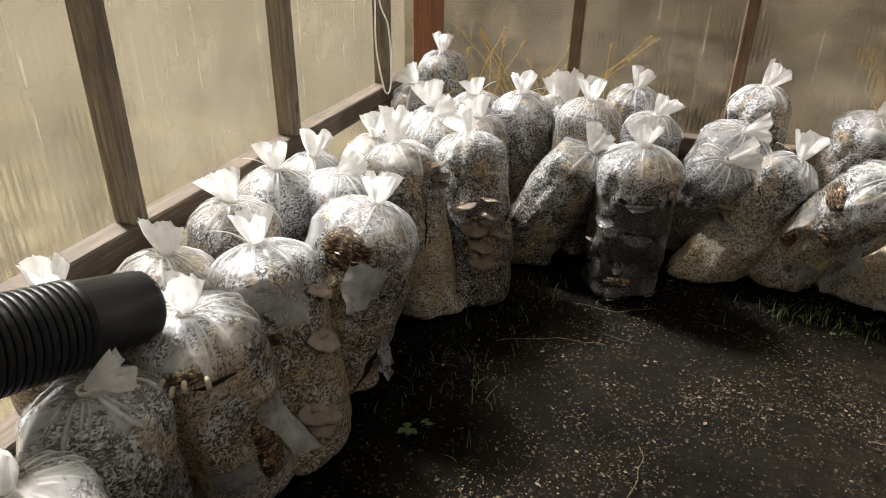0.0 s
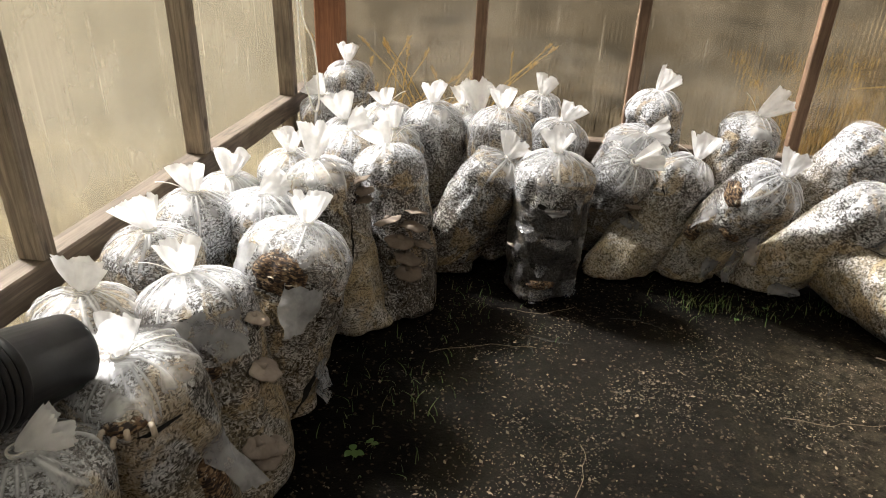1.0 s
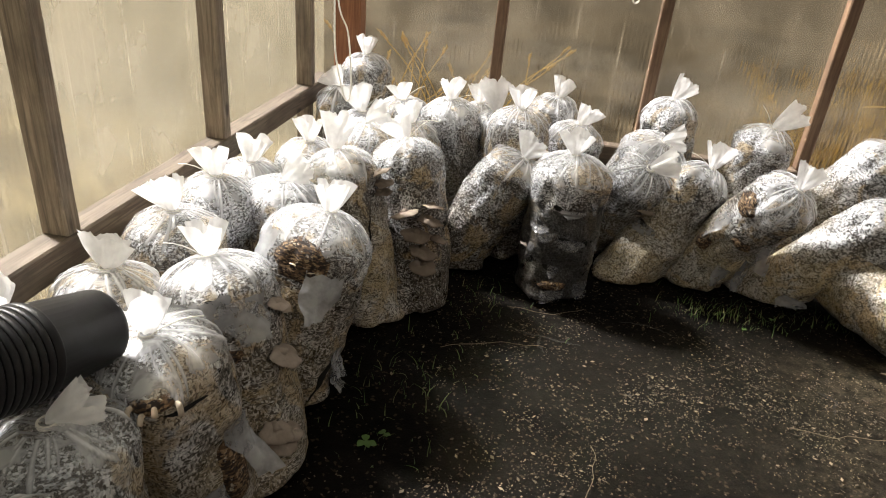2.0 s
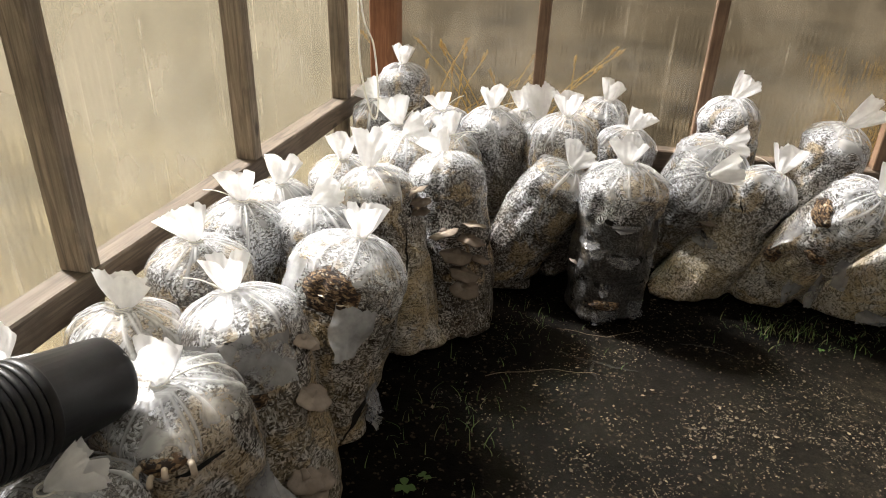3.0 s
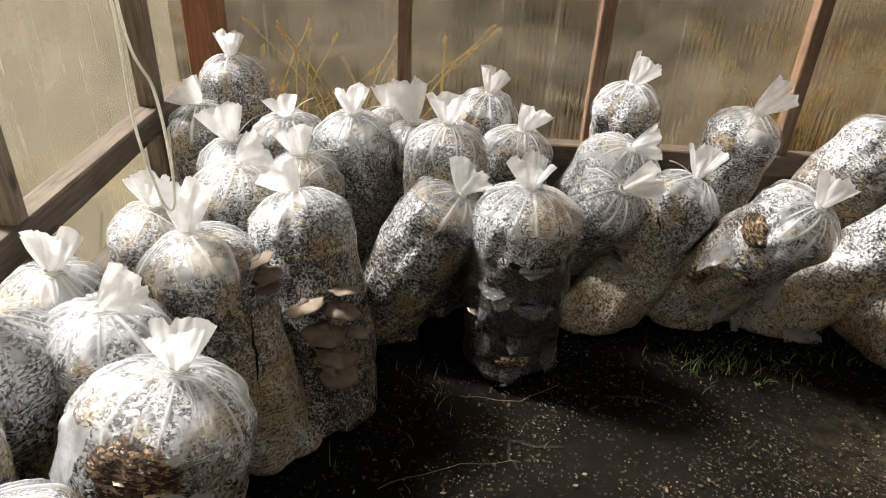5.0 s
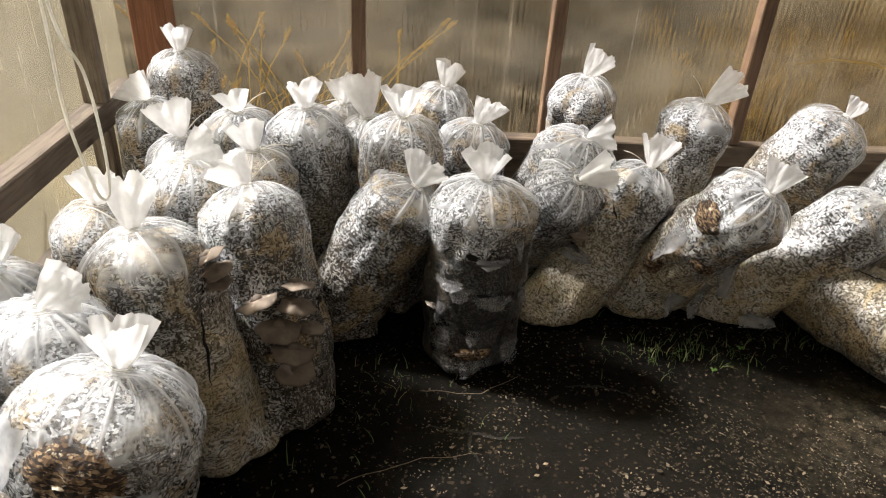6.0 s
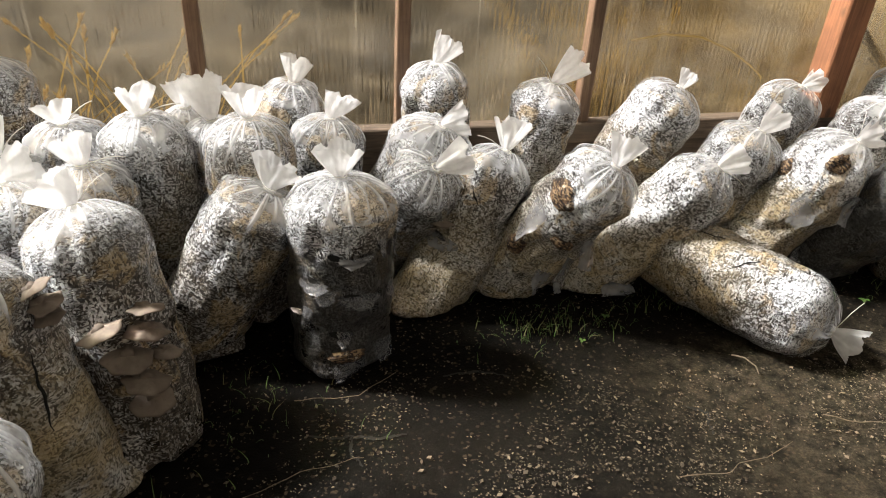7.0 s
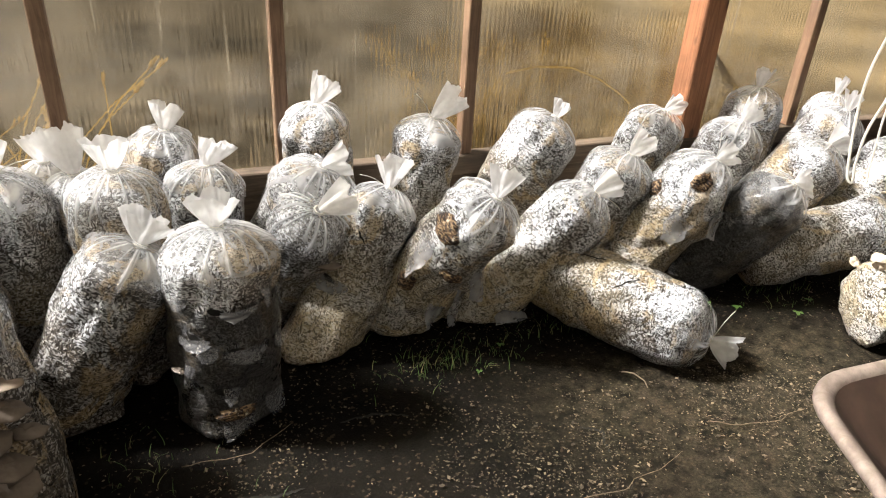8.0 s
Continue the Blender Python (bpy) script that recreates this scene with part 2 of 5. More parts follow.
def panel_material(name, milk, streak_amount, bright, tint=(0.86, 0.82, 0.71), clear=(0.93, 0.90, 0.78)):
    """Twin-wall polycarbonate: fine upright ribs, dust and drip marks."""
    n = Nodes(name)
    v = n.mapped((1, 1, 1), "Object")
    drip = n.noise(n.mapped((22, 22, 0.7)), 1.4, 4.0, 0.65, 0.1)
    dust = n.noise(v, 2.6, 4.0, 0.6, 0.3)
    rib = n.add("ShaderNodeTexWave", Vector=n.mapped((1, 1, 0.0)), Scale=32.0, Distortion=0.0)
    rib.bands_direction = "DIAGONAL"
    fac = n.math("ADD", milk, n.math("ADD", n.ramp(drip, 0.55, 0.78, 0.0, streak_amount), n.ramp(dust, 0.35, 0.7, -0.07, 0.16)))
    line = n.ramp(n.noise(n.mapped((34, 34, 0.35)), 1.7, 1.0, 0.4, 0.05), 0.70, 0.74)
    broken = n.ramp(n.noise(n.mapped((6, 6, 9)), 1.0, 3.0, 0.6), 0.42, 0.6)
    fac = n.math("ADD", fac, n.math("MULTIPLY", n.math("MULTIPLY", line, broken), streak_amount * 1.8))
    bump = n.bump(rib.outputs["Fac"], 0.28, 0.004)
    glow = n.add("ShaderNodeBsdfTranslucent", Color=tuple(c * bright for c in tint) + (1.0,))
    glass = n.add("ShaderNodeBsdfGlass", Color=(*clear, 1), Roughness=0.19, IOR=1.12)
    n.put(glass.inputs["Normal"], bump)
    face = n.add("ShaderNodeBsdfDiffuse", Color=tuple(c * bright for c in (0.80, 0.76, 0.66)) + (1.0,))
    film = n.add("ShaderNodeMixShader", Fac=0.3)
    n.tree.links.new(glow.outputs[0], film.inputs[1])
    n.tree.links.new(face.outputs[0], film.inputs[2])
    both = n.add("ShaderNodeMixShader", Fac=fac)
    n.tree.links.new(glass.outputs[0], both.inputs[1])
    n.tree.links.new(film.outputs[0], both.inputs[2])
    shiny = n.add("ShaderNodeBsdfGlossy", Color=(1, 1, 1, 1), Roughness=0.2)
    last = n.add("ShaderNodeMixShader", Fac=0.04)
    n.tree.links.new(both.outputs[0], last.inputs[1])
    n.tree.links.new(shiny.outputs[0], last.inputs[2])
    n.tree.links.new(last.outputs[0], n.out.inputs[0])
    return n.mat


def plain_material(name, a, b, scale, rough=0.6, bump=0.3, depth=0.004, **extra):
    n = Nodes(name)
    v = n.shifted(n.mapped())
    f = n.noise(v, scale, 4.0, 0.6, 0.3)
    fine = n.noise(v, scale * 6, 3.0, 0.6)
    color = n.mix(n.ramp(f, 0.3, 0.7), a, b)
    color = n.mix(n.ramp(fine, 0.5, 0.8, 0.0, 0.35), color, tuple(c * 0.6 for c in a))
    return n.done(color, rough, n.bump(n.math("ADD", f, n.math("MULTIPLY", fine, 0.3)), bump, depth), **extra)


def island_material(name, colors, rough=0.85):
    n = Nodes(name)
    geo = n.tree.nodes.new("ShaderNodeNewGeometry")
    node = n.tree.nodes.new("ShaderNodeValToRGB")
    node.color_ramp.interpolation = "LINEAR"
    els = node.color_ramp.elements
    while len(els) < len(colors):
        els.new(0.5)
    for i, c in enumerate(colors):
        els[i].position = i / (len(colors) - 1)
        els[i].color = (*c, 1)
    n.put(node.inputs[0], geo.outputs["Random Per Island"])
    return n.done(node.outputs[0], rough)


BAG = bag_material("film_over_mycelium_straw")
TAIL = film_material("white_film", (0.96, 0.96, 0.965), 0.5)
HOOD = hood_material("clear_gathered_film")
CLEAR = clear_film_material("torn_grey_film", (0.23, 0.23, 0.235), (0.39, 0.39, 0.40))
FLAP = clear_film_material("torn_milky_film", (0.46, 0.47, 0.49), (0.62, 0.63, 0.65))
SOOTY = clear_film_material("dark_torn_film", (0.10, 0.10, 0.105), (0.24, 0.24, 0.245))
TIE = plain_material("white_tie", (0.72, 0.70, 0.64), (0.8, 0.78, 0.72), 40, 0.45, 0.1)
OYSTER = plain_material("oyster_cap", (0.135, 0.104, 0.080), (0.225, 0.180, 0.142), 18, 0.8, 0.25, 0.003)
OYSTER_GREY = plain_material("greyish_oyster_cap", (0.25, 0.205, 0.172), (0.37, 0.31, 0.265), 20, 0.55, 0.25, 0.003)
OYSTER_PALE = plain_material("pale_oyster_cap", (0.52, 0.43, 0.33), (0.66, 0.57, 0.46), 22, 0.6, 0.25, 0.003)
def bare_straw_material(name):
    """Matted brown straw: dark gaps, tan husks and a few pale threads."""
    n = Nodes(name)
    v = n.shifted(n.mapped())
    warp = n.noise(v, 40, 2.0)
    vor = n.add("ShaderNodeTexVoronoi", Vector=n.shifted(n.mapped((1.0, 1.0, 2.4))), Scale=130.0)
    cell = n.add("ShaderNodeSeparateColor", Color=vor.outputs["Color"]).outputs[0]
    tone = n.math("ADD", cell, n.math("MULTIPLY", n.math("SUBTRACT", warp, 0.5), 1.2))
    color = n.mix(n.ramp(tone, 0.30, 0.55), (0.020, 0.012, 0.008), (0.105, 0.060, 0.030))
    color = n.mix(n.ramp(tone, 0.70, 0.84), color, (0.27, 0.185, 0.105))
    color = n.mix(n.ramp(n.noise(v, 55, 4.0, 0.7), 0.60, 0.66), color, (0.52, 0.47, 0.38))
    return n.done(color, 0.85, n.bump(tone, 1.0, 0.008))


BROWN_STRAW = bare_straw_material("bare_brown_straw")
WOOD_GREY = wood_material("weathered_wood_upright", (0.11, 0.084, 0.058), (0.29, 0.23, 0.165), 2)
WOOD_RAIL = wood_material("weathered_wood_rail", (0.070, 0.052, 0.037), (0.165, 0.125, 0.092), 1)
WOOD_SILL = wood_material("dark_wood_sill", (0.07, 0.05, 0.035), (0.15, 0.11, 0.075), 0)
WOOD_RED = wood_material("red_brown_wood", (0.16, 0.062, 0.027), (0.29, 0.126, 0.058), 2, 0.35)
WOOD_BROWN = wood_material("brown_wood_upright", (0.11, 0.062, 0.035), (0.21, 0.13, 0.078), 2)
SOIL = soil_material("trodden_soil")
FIELD = grass_ground_material("rough_grass_field")
PANEL_LEFT = panel_material("dusty_polycarbonate", 0.36, 0.24, 0.45, (0.90, 0.80, 0.60))
PANEL_BACK = panel_material("hazy_polycarbonate", 0.06, 0.14, 0.60, (0.90, 0.78, 0.57), (0.82, 0.76, 0.66))
PANEL_ROOF = panel_material("roof_polycarbonate", 0.06, 0.05, 0.25)
BLACK_POT = plain_material("black_pot_plastic", (0.008, 0.008, 0.009), (0.014, 0.014, 0.015), 30, 0.42, 0.1, 0.002, Specular_IOR_Level=0.28)
ROPE = film_material("white_cord", (0.90, 0.88, 0.82), 0.5)
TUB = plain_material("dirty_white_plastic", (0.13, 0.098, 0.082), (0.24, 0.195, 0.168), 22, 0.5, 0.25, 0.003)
TUB_IN = plain_material("dark_brown_inside", (0.030, 0.017, 0.012), (0.06, 0.035, 0.024), 7, 0.5, 0.3, 0.003)
CHIPS = island_material("straw_chips", [(0.020, 0.015, 0.010), (0.08, 0.060, 0.038), (0.045, 0.033, 0.021), (0.24, 0.185, 0.12), (0.05, 0.037, 0.024)])
BLADES = island_material("grass_blades", [(0.035, 0.075, 0.012), (0.06, 0.12, 0.02), (0.10, 0.15, 0.035), (0.17, 0.15, 0.06)], 0.6)
WEEDS = island_material("outdoor_weeds", [(0.05, 0.05, 0.018), (0.13, 0.10, 0.035), (0.24, 0.15, 0.05), (0.035, 0.026, 0.012), (0.50, 0.44, 0.34)])
DRY = island_material("dry_stalks", [(0.62, 0.46, 0.15), (0.75, 0.58, 0.24), (0.66, 0.54, 0.26)])
dry_tree = DRY.node_tree
dry_glow = dry_tree.nodes.new("ShaderNodeBsdfTranslucent")
dry_glow.inputs[0].default_value = (0.75, 0.56, 0.2, 1)
dry_mix = dry_tree.nodes.new("ShaderNodeMixShader")
dry_tree.links.new(dry_tree.nodes["Principled BSDF"].outputs[0], dry_mix.inputs[1])
dry_tree.links.new(dry_glow.outputs[0], dry_mix.inputs[2])
dry_tree.links.new(dry_mix.outputs[0], dry_tree.nodes["Material Output"].inputs[0])
TWIG = plain_material("dry_twig", (0.10, 0.072, 0.045), (0.20, 0.15, 0.10), 60, 0.8, 0.4)
CRACK = plain_material("crack_depth", (0.006, 0.005, 0.004), (0.010, 0.009, 0.007), 60, 0.95, 0.3)


# ---------- building helpers ----------
def mesh_of(name, bm, material, smooth=True):
    me = bpy.data.meshes.new(name)
    bm.to_mesh(me)
    bm.free()
    me.materials.append(material)
    if smooth:
        me.polygons.foreach_set("use_smooth", [True] * len(me.polygons))
    return me


def part(name, bm, material, parent, label="", smooth=True):
    ob = new(name, mesh_of(name, bm, material, smooth))
    ob.parent = parent
    if label:
        tagged(ob, label)
    return ob


def box(bm, lo, hi, bevel=0.0, wobble=0.0, cuts=0, rng=None):
    lo, hi = Vector(lo), Vector(hi)
    made = bmesh.ops.create_cube(bm, size=1.0, matrix=Matrix.LocRotScale((lo + hi) / 2, None, hi - lo))
    verts = made["verts"]
    if bevel:
        edges = {e for v in verts for e in v.link_edges}
        out = bmesh.ops.bevel(bm, geom=list(edges), offset=bevel, segments=2, affect="EDGES", profile=0.6)
        verts = out["verts"]
    return verts


def beam(name, lo, hi, material, bevel=0.004):
    """A sawn timber with eased edges and slightly uneven faces, origin at its middle."""
    lo, hi = Vector(lo), Vector(hi)
    mid, size = (lo + hi) / 2, hi - lo
    bm = bmesh.new()
    long = max(range(3), key=lambda i: size[i])
    n = max(2, int(size[long] / 0.12))
    a, b = [i for i in range(3) if i != long]
    ha, hb = size[a] / 2, size[b] / 2
    ring = [(-ha + bevel, -hb), (ha - bevel, -hb), (ha, -hb + bevel), (ha, hb - bevel), (ha - bevel, hb), (-ha + bevel, hb), (-ha, hb - bevel), (-ha, -hb + bevel)]
    rows = []
    for i in range(n + 1):
        s = -size[long] / 2 + size[long] * i / n
        row = []
        for u, w in ring:
            p = Vector((0, 0, 0))
            p[long], p[a], p[b] = s, u, w
            j = noise.noise_vector((p + mid) * 6.0) * 0.0016
            j[long] = 0
            row.append(bm.verts.new(p + j))
        rows.append(row)
    for r0, r1 in zip(rows, rows[1:]):
        for k in range(8):
            bm.faces.new((r0[k], r0[(k + 1) % 8], r1[(k + 1) % 8], r1[k]))
    bm.faces.new(rows[0][::-1])
    bm.faces.new(rows[-1])
    bmesh.ops.recalc_face_normals(bm, faces=bm.faces)
    ob = new(name, mesh_of(name, bm, material, False))
    ob.location = mid
    return ob


def tube(bm, pts, radius, sides=6, taper=1.0, flat=1.0):
    """A tube along points; taper scales the end radius."""
    pts = [Vector(p) for p in pts]
    rows = []
    up = Vector((0.3, 0.2, 1)).normalized()
    for i, p in enumerate(pts):
        d = (pts[min(i + 1, len(pts) - 1)] - pts[max(i - 1, 0)]).normalized()
        a = d.cross(up)
        a = a.normalized() if a.length > 1e-4 else Vector((1, 0, 0))
        b = d.cross(a)
        r = radius * (1 + (taper - 1) * i / max(1, len(pts) - 1))
        rows.append([bm.verts.new(p + a * (r * math.cos(k * math.tau / sides)) + b * (r * flat * math.sin(k * math.tau / sides))) for k in range(sides)])
    for r0, r1 in zip(rows, rows[1:]):
        for k in range(sides):
            bm.faces.new((r0[k], r0[(k + 1) % sides], r1[(k + 1) % sides], r1[k]))
    bm.faces.new(rows[0][::-1])
    bm.faces.new(rows[-1])


def smoothstep(a, b, x):
    t = min(1.0, max(0.0, (x - a) / (b - a)))
    return t * t * (3 - 2 * t)


# ---------- the greenhouse shell ----------
X0, Y1 = -1.25, 3.05          # inner faces of the left and the back framing
XR, YF, TOP = 4.3, -2.2, 2.3  # far side, the end behind the camera, eaves


def bed_shade_at(x, y):
    """Bare bed along both walls, bag shade painted into it; trodden dry soil between."""
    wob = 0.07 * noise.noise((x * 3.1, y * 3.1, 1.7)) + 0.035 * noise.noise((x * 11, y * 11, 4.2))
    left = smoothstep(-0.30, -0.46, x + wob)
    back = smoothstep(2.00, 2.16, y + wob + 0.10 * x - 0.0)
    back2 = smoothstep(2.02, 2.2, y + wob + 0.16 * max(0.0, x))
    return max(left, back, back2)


def moss_at(x, y):
    """Dried moss and straw dust in the open ground beside the fallen bag."""
    a = math.exp(-(((x - 1.30) / 0.55) ** 2 + ((y - 1.92) / 0.16) ** 2))
    c = math.exp(-(((x - 1.25) / 0.55) ** 2 + ((y - 1.50) / 0.42) ** 2))
    e = math.exp(-(((x - 0.35) / 0.45) ** 2 + ((y - 1.25) / 0.35) ** 2))
    return min(0.85, a + 0.9 * c + 0.05 * e)


def make_floor():
    bm = bmesh.new()
    lay = bm.verts.layers.float.new("bed_shade")
    green = bm.verts.layers.float.new("moss")
    nx, ny = 230, 215
    xs = [X0 - 0.12 + (XR - X0 + 0.24) * (i / nx) for i in range(nx + 1)]
    ys = [YF - 0.1 + (Y1 + 0.18 - YF) * (j / ny) for j in range(ny + 1)]
    grid = []
    for y in ys:
        row = []
        for x in xs:
            z = 0.010 * noise.noise((x * 2.3, y * 2.3, 0.3)) + 0.006 * noise.noise((x * 9, y * 9, 2.0)) + 0.004 * noise.noise((x * 31, y * 31, 5.0)) - 0.006
            v = bm.verts.new((x, y, z))
            v[lay] = bed_shade_at(x, y)
            v[green] = moss_at(x, y)
            row.append(v)
        grid.append(row)
    for r0, r1 in zip(grid, grid[1:]):
        for k in range(nx):
            bm.faces.new((r0[k], r0[k + 1], r1[k + 1], r1[k]))
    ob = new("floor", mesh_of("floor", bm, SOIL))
    tagged(ob, "dark trodden earth floor strewn with straw chips", "floor", kind="structure")


def make_field():
    bm = bmesh.new()
    n = 60
    grid = []
    for j in range(n + 1):
        row = []
        for i in range(n + 1):
            u, w = i / n * 2 - 1, j / n * 2 - 1
            x, y = 600 * u * abs(u) ** 2 + 1, 600 * w * abs(w) ** 2 + 1
            row.append(bm.verts.new((x, y, -0.06)))
        grid.append(row)
    for r0, r1 in zip(grid, grid[1:]):
        for k in range(n):
            bm.faces.new((r0[k], r0[k + 1], r1[k + 1], r1[k]))
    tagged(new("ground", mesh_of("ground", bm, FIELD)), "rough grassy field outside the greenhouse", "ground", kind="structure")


def panel(name, lo, hi, material, label):
    bm = bmesh.new()
    box(bm, lo, hi)
    ob = new(name, mesh_of(name, bm, material, False))
    ob.visible_shadow = False
    return tagged(ob, label, "wall", kind="structure")


make_floor()
make_field()
PL = "hazy yellowish twin-wall polycarbonate greenhouse cladding"
panel("wall_left", (X0 - 0.082, YF, 0.0), (X0 - 0.076, Y1 + 0.07, TOP), PANEL_LEFT, PL)
panel("wall_back", (X0 - 0.076, Y1 + 0.062, 0.0), (XR, Y1 + 0.068, TOP), PANEL_BACK, PL)
# unseen end walls, added dark to keep fill light off the bags
tagged(beam("wall_right", (XR, YF, 0.0), (XR + 0.03, Y1 + 0.07, TOP), WOOD_SILL), "unseen dark end wall added to cut fill light", "wall", kind="structure")
tagged(beam("wall_front", (X0 - 0.06, YF - 0.03, 0.0), (XR, YF, TOP), WOOD_SILL), "unseen dark end wall added to cut fill light", "wall", kind="structure")
roof = panel("ceiling", (X0 - 0.066, YF - 0.006, TOP + 0.002), (XR + 0.006, Y1 + 0.07, TOP + 0.008), PANEL_ROOF, "polycarbonate greenhouse roof sheet")
roof["category"] = "ceiling"

for i, y in enumerate((-1.20, -0.42, 0.36, 1.17, 1.945, 2.75)):
    ob = beam("stud_left", (X0 - 0.074, y, 0.502), (X0 - 0.004, y + 0.048, TOP), WOOD_GREY)
    tagged(ob, "weathered grey-brown wooden wall stud above the rail", "stud", "wall studs", kind="structure")
    ob = beam("stud_left_low", (X0 - 0.074, y, 0.20), (X0 - 0.012, y + 0.048, 0.416), WOOD_GREY)
    tagged(ob, "short weathered wooden stud below the rail", "stud", "wall studs", kind="structure")
tagged(beam("rail_left", (X0 - 0.074, YF, 0.418), (X0, Y1 - 0.03, 0.50), WOOD_RAIL, 0.005), "weathered wooden rail along the greenhouse wall", "rail", kind="structure")
tagged(beam("sill_left", (X0 - 0.074, YF, 0.0), (X0 + 0.02, Y1 - 0.03, 0.198), WOOD_RAIL, 0.006), "wooden sill plank on the ground along the wall", "sill", kind="structure")
for x in (-0.512, 0.180, 0.900, 2.645, 3.40):
    ob = beam("stud_back", (x, Y1, 0.328), (x + 0.048, Y1 + 0.058, TOP), WOOD_BROWN)
    tagged(ob, "narrow brown wooden wall stud", "stud", "wall studs", kind="structure")
tagged(beam("sill_back", (X0 + 0.14, Y1 - 0.01, 0.24), (XR, Y1 + 0.06, 0.325), WOOD_SILL, 0.005), "dark wooden sill beam under the back cladding", "sill", kind="structure")
tagged(beam("plank_back", (X0 + 0.14, Y1 + 0.012, 0.0), (XR, Y1 + 0.06, 0.238), WOOD_SILL, 0.005), "dark wooden base plank behind the bags", "sill", kind="structure")
tagged(beam("corner_post", (X0 + 0.005, Y1 - 0.03, 0.0), (X0 + 0.13, Y1 + 0.06, TOP), WOOD_RED, 0.006), "thick reddish-brown square corner post", "post", kind="structure")
tagged(beam("wall_post", (1.945, Y1 - 0.05, 0.327), (2.06, Y1 + 0.06, TOP), WOOD_RED, 0.006), "thick reddish-brown square post in the back wall", "post", kind="structure")


# ---------- grow bags ----------
class Bag:
    """A filled film bag from its base to its tied neck; knows the points of its skin."""

    def __init__(self, base, neck, r, seed, pleats=1.0, lump=1.0, film_from=0.74, tan=0.0, dark=None, ear=None, shade_brown=0.0):
        self.base, self.neck, self.r, self.seed = Vector(base), Vector(neck), r, seed
        self.rng = random.Random(seed)
        self.axis = self.neck - self.base
        self.length = self.axis.length
        z = self.axis.normalized()
        x = Vector((0, -1, 0)) - z * z.dot(Vector((0, -1, 0)))
        x.normalize()
        y = z.cross(x)
        self.frame = Matrix.Translation(self.base) @ Matrix((x, y, z)).transposed().to_4x4()
        self.back = self.frame.inverted()
        self.pleats, self.lump, self.film_from, self.tan, self.dark, self.shade_brown = pleats, lump, film_from, tan, dark, shade_brown
        self.phase = self.rng.random() * math.tau
        self.squash = 1 + self.rng.uniform(-0.05, 0.05)
        self.shoulder = self.rng.uniform(0.79, 0.84)
        self.top = self.rng.uniform(0.955, 0.975)
        self.up = self.back.to_3x3() @ Vector((0, 0, 1))
        if ear is not None:
            aim = self.back.to_3x3() @ Vector((*ear, 0.0))
            self.phase = -2 * math.atan2(aim.y, aim.x)
        # folds that run down from the tie: where, how far, how strong, how wide, drift
        rng = random.Random(seed * 31 + 7)
        count = rng.randint(20, 27)
        self.folds = [((k + rng.uniform(-0.42, 0.42)) * math.tau / count, rng.uniform(0.2, 1.0) ** 1.5, 0.32 + 0.68 * rng.random() ** 1.3, rng.uniform(0.0017, 0.0046), rng.uniform(-0.6, 0.6)) for k in range(count)]

    def fold(self, s, ang, rad):
        """Height of the gathered folds at a point of the film, 0 to 1."""
        u = (1 - s) / max(0.05, 1 - self.film_from)
        best = 0.0
        for a, reach, strong, wide, drift in self.folds:
            if u > reach * 1.25:
                continue
            d = (ang - a - drift * u + math.pi) % math.tau - math.pi
            d = abs(d) * rad
            w = wide * (0.6 + 0.9 * u)
            if d < 3 * w:
                best = max(best, strong * math.exp(-(d / w) ** 2) * smoothstep(reach * 1.25, reach * 0.5, u))
        return best

    def radius(self, s, film=False):
        r = self.r
        if s < 0.08:
            q = 1 - s / 0.08
            return r * (1 - q ** 3.4) ** 0.5
        rad = r * (1.0 + 0.035 * math.sin((s - 0.08) * 3.4))
        if s > self.shoulder:
            if film:
                u = (s - self.shoulder) / (1 - self.shoulder)
                rad = 0.011 + (rad - 0.011) * max(0.0, 1 - u ** 2.3) ** 0.62
            else:
                u = min(1.0, (s - self.shoulder) / (self.top - self.shoulder))
                rad = max(0.004, rad * max(0.0, 1 - u ** 2.3) ** 0.52)
        return rad

    def local(self, s, ang, off=0.0, film=False):
        r = self.r
        rad = self.radius(s, film)
        ca, sa = math.cos(ang), math.sin(ang)
        # lumps of the filling
        big = noise.noise((ca * 1.6 + self.seed, sa * 1.6, s * 4.0)) * 0.013 + noise.noise((ca * 3.4 + self.seed, sa * 3.4, s * 9.0)) * 0.009
        amount = big * self.lump * min(1.0, rad / r * 1.2)
        # slack film wrinkles round the body
        amount += 0.0022 * noise.noise((ca * 2 + 9, sa * 2 + self.seed, s * 30.0 + 1.5 * ca))
        # corners of the welded base stick out
        if s < 0.1:
            amount += 0.042 * (1 - s / 0.1) * max(0.0, math.cos(ang + self.phase * 0.5)) ** 14 + 0.042 * (1 - s / 0.1) * max(0.0, -math.cos(ang + self.phase * 0.5)) ** 14
        px, py = ca * (rad * self.squash + amount + off), sa * (rad / self.squash + amount + off)
        p = Vector((px, py, s * self.length))
        # a slumped bag sits flat on its base
        if self.up.z > 0.5:
            p.z -= (px * self.up.x + py * self.up.y) / self.up.z * (1 - smoothstep(0.0, 0.38, s))
        if s < 0.06:
            p.z -= off * 0.5
        world = self.frame @ p
        floor = 0.004 + max(0.0, off)
        if world.z < floor:
            world.z = floor + (world.z - floor) * 0.03
            p = self.back @ world
        return p

    def normal(self, s, ang):
        a = self.local(s, ang + 0.08) - self.local(s, ang - 0.08)
        b = self.local(min(1, s + 0.02), ang) - self.local(max(0, s - 0.02), ang)
        return a.cross(b).normalized()

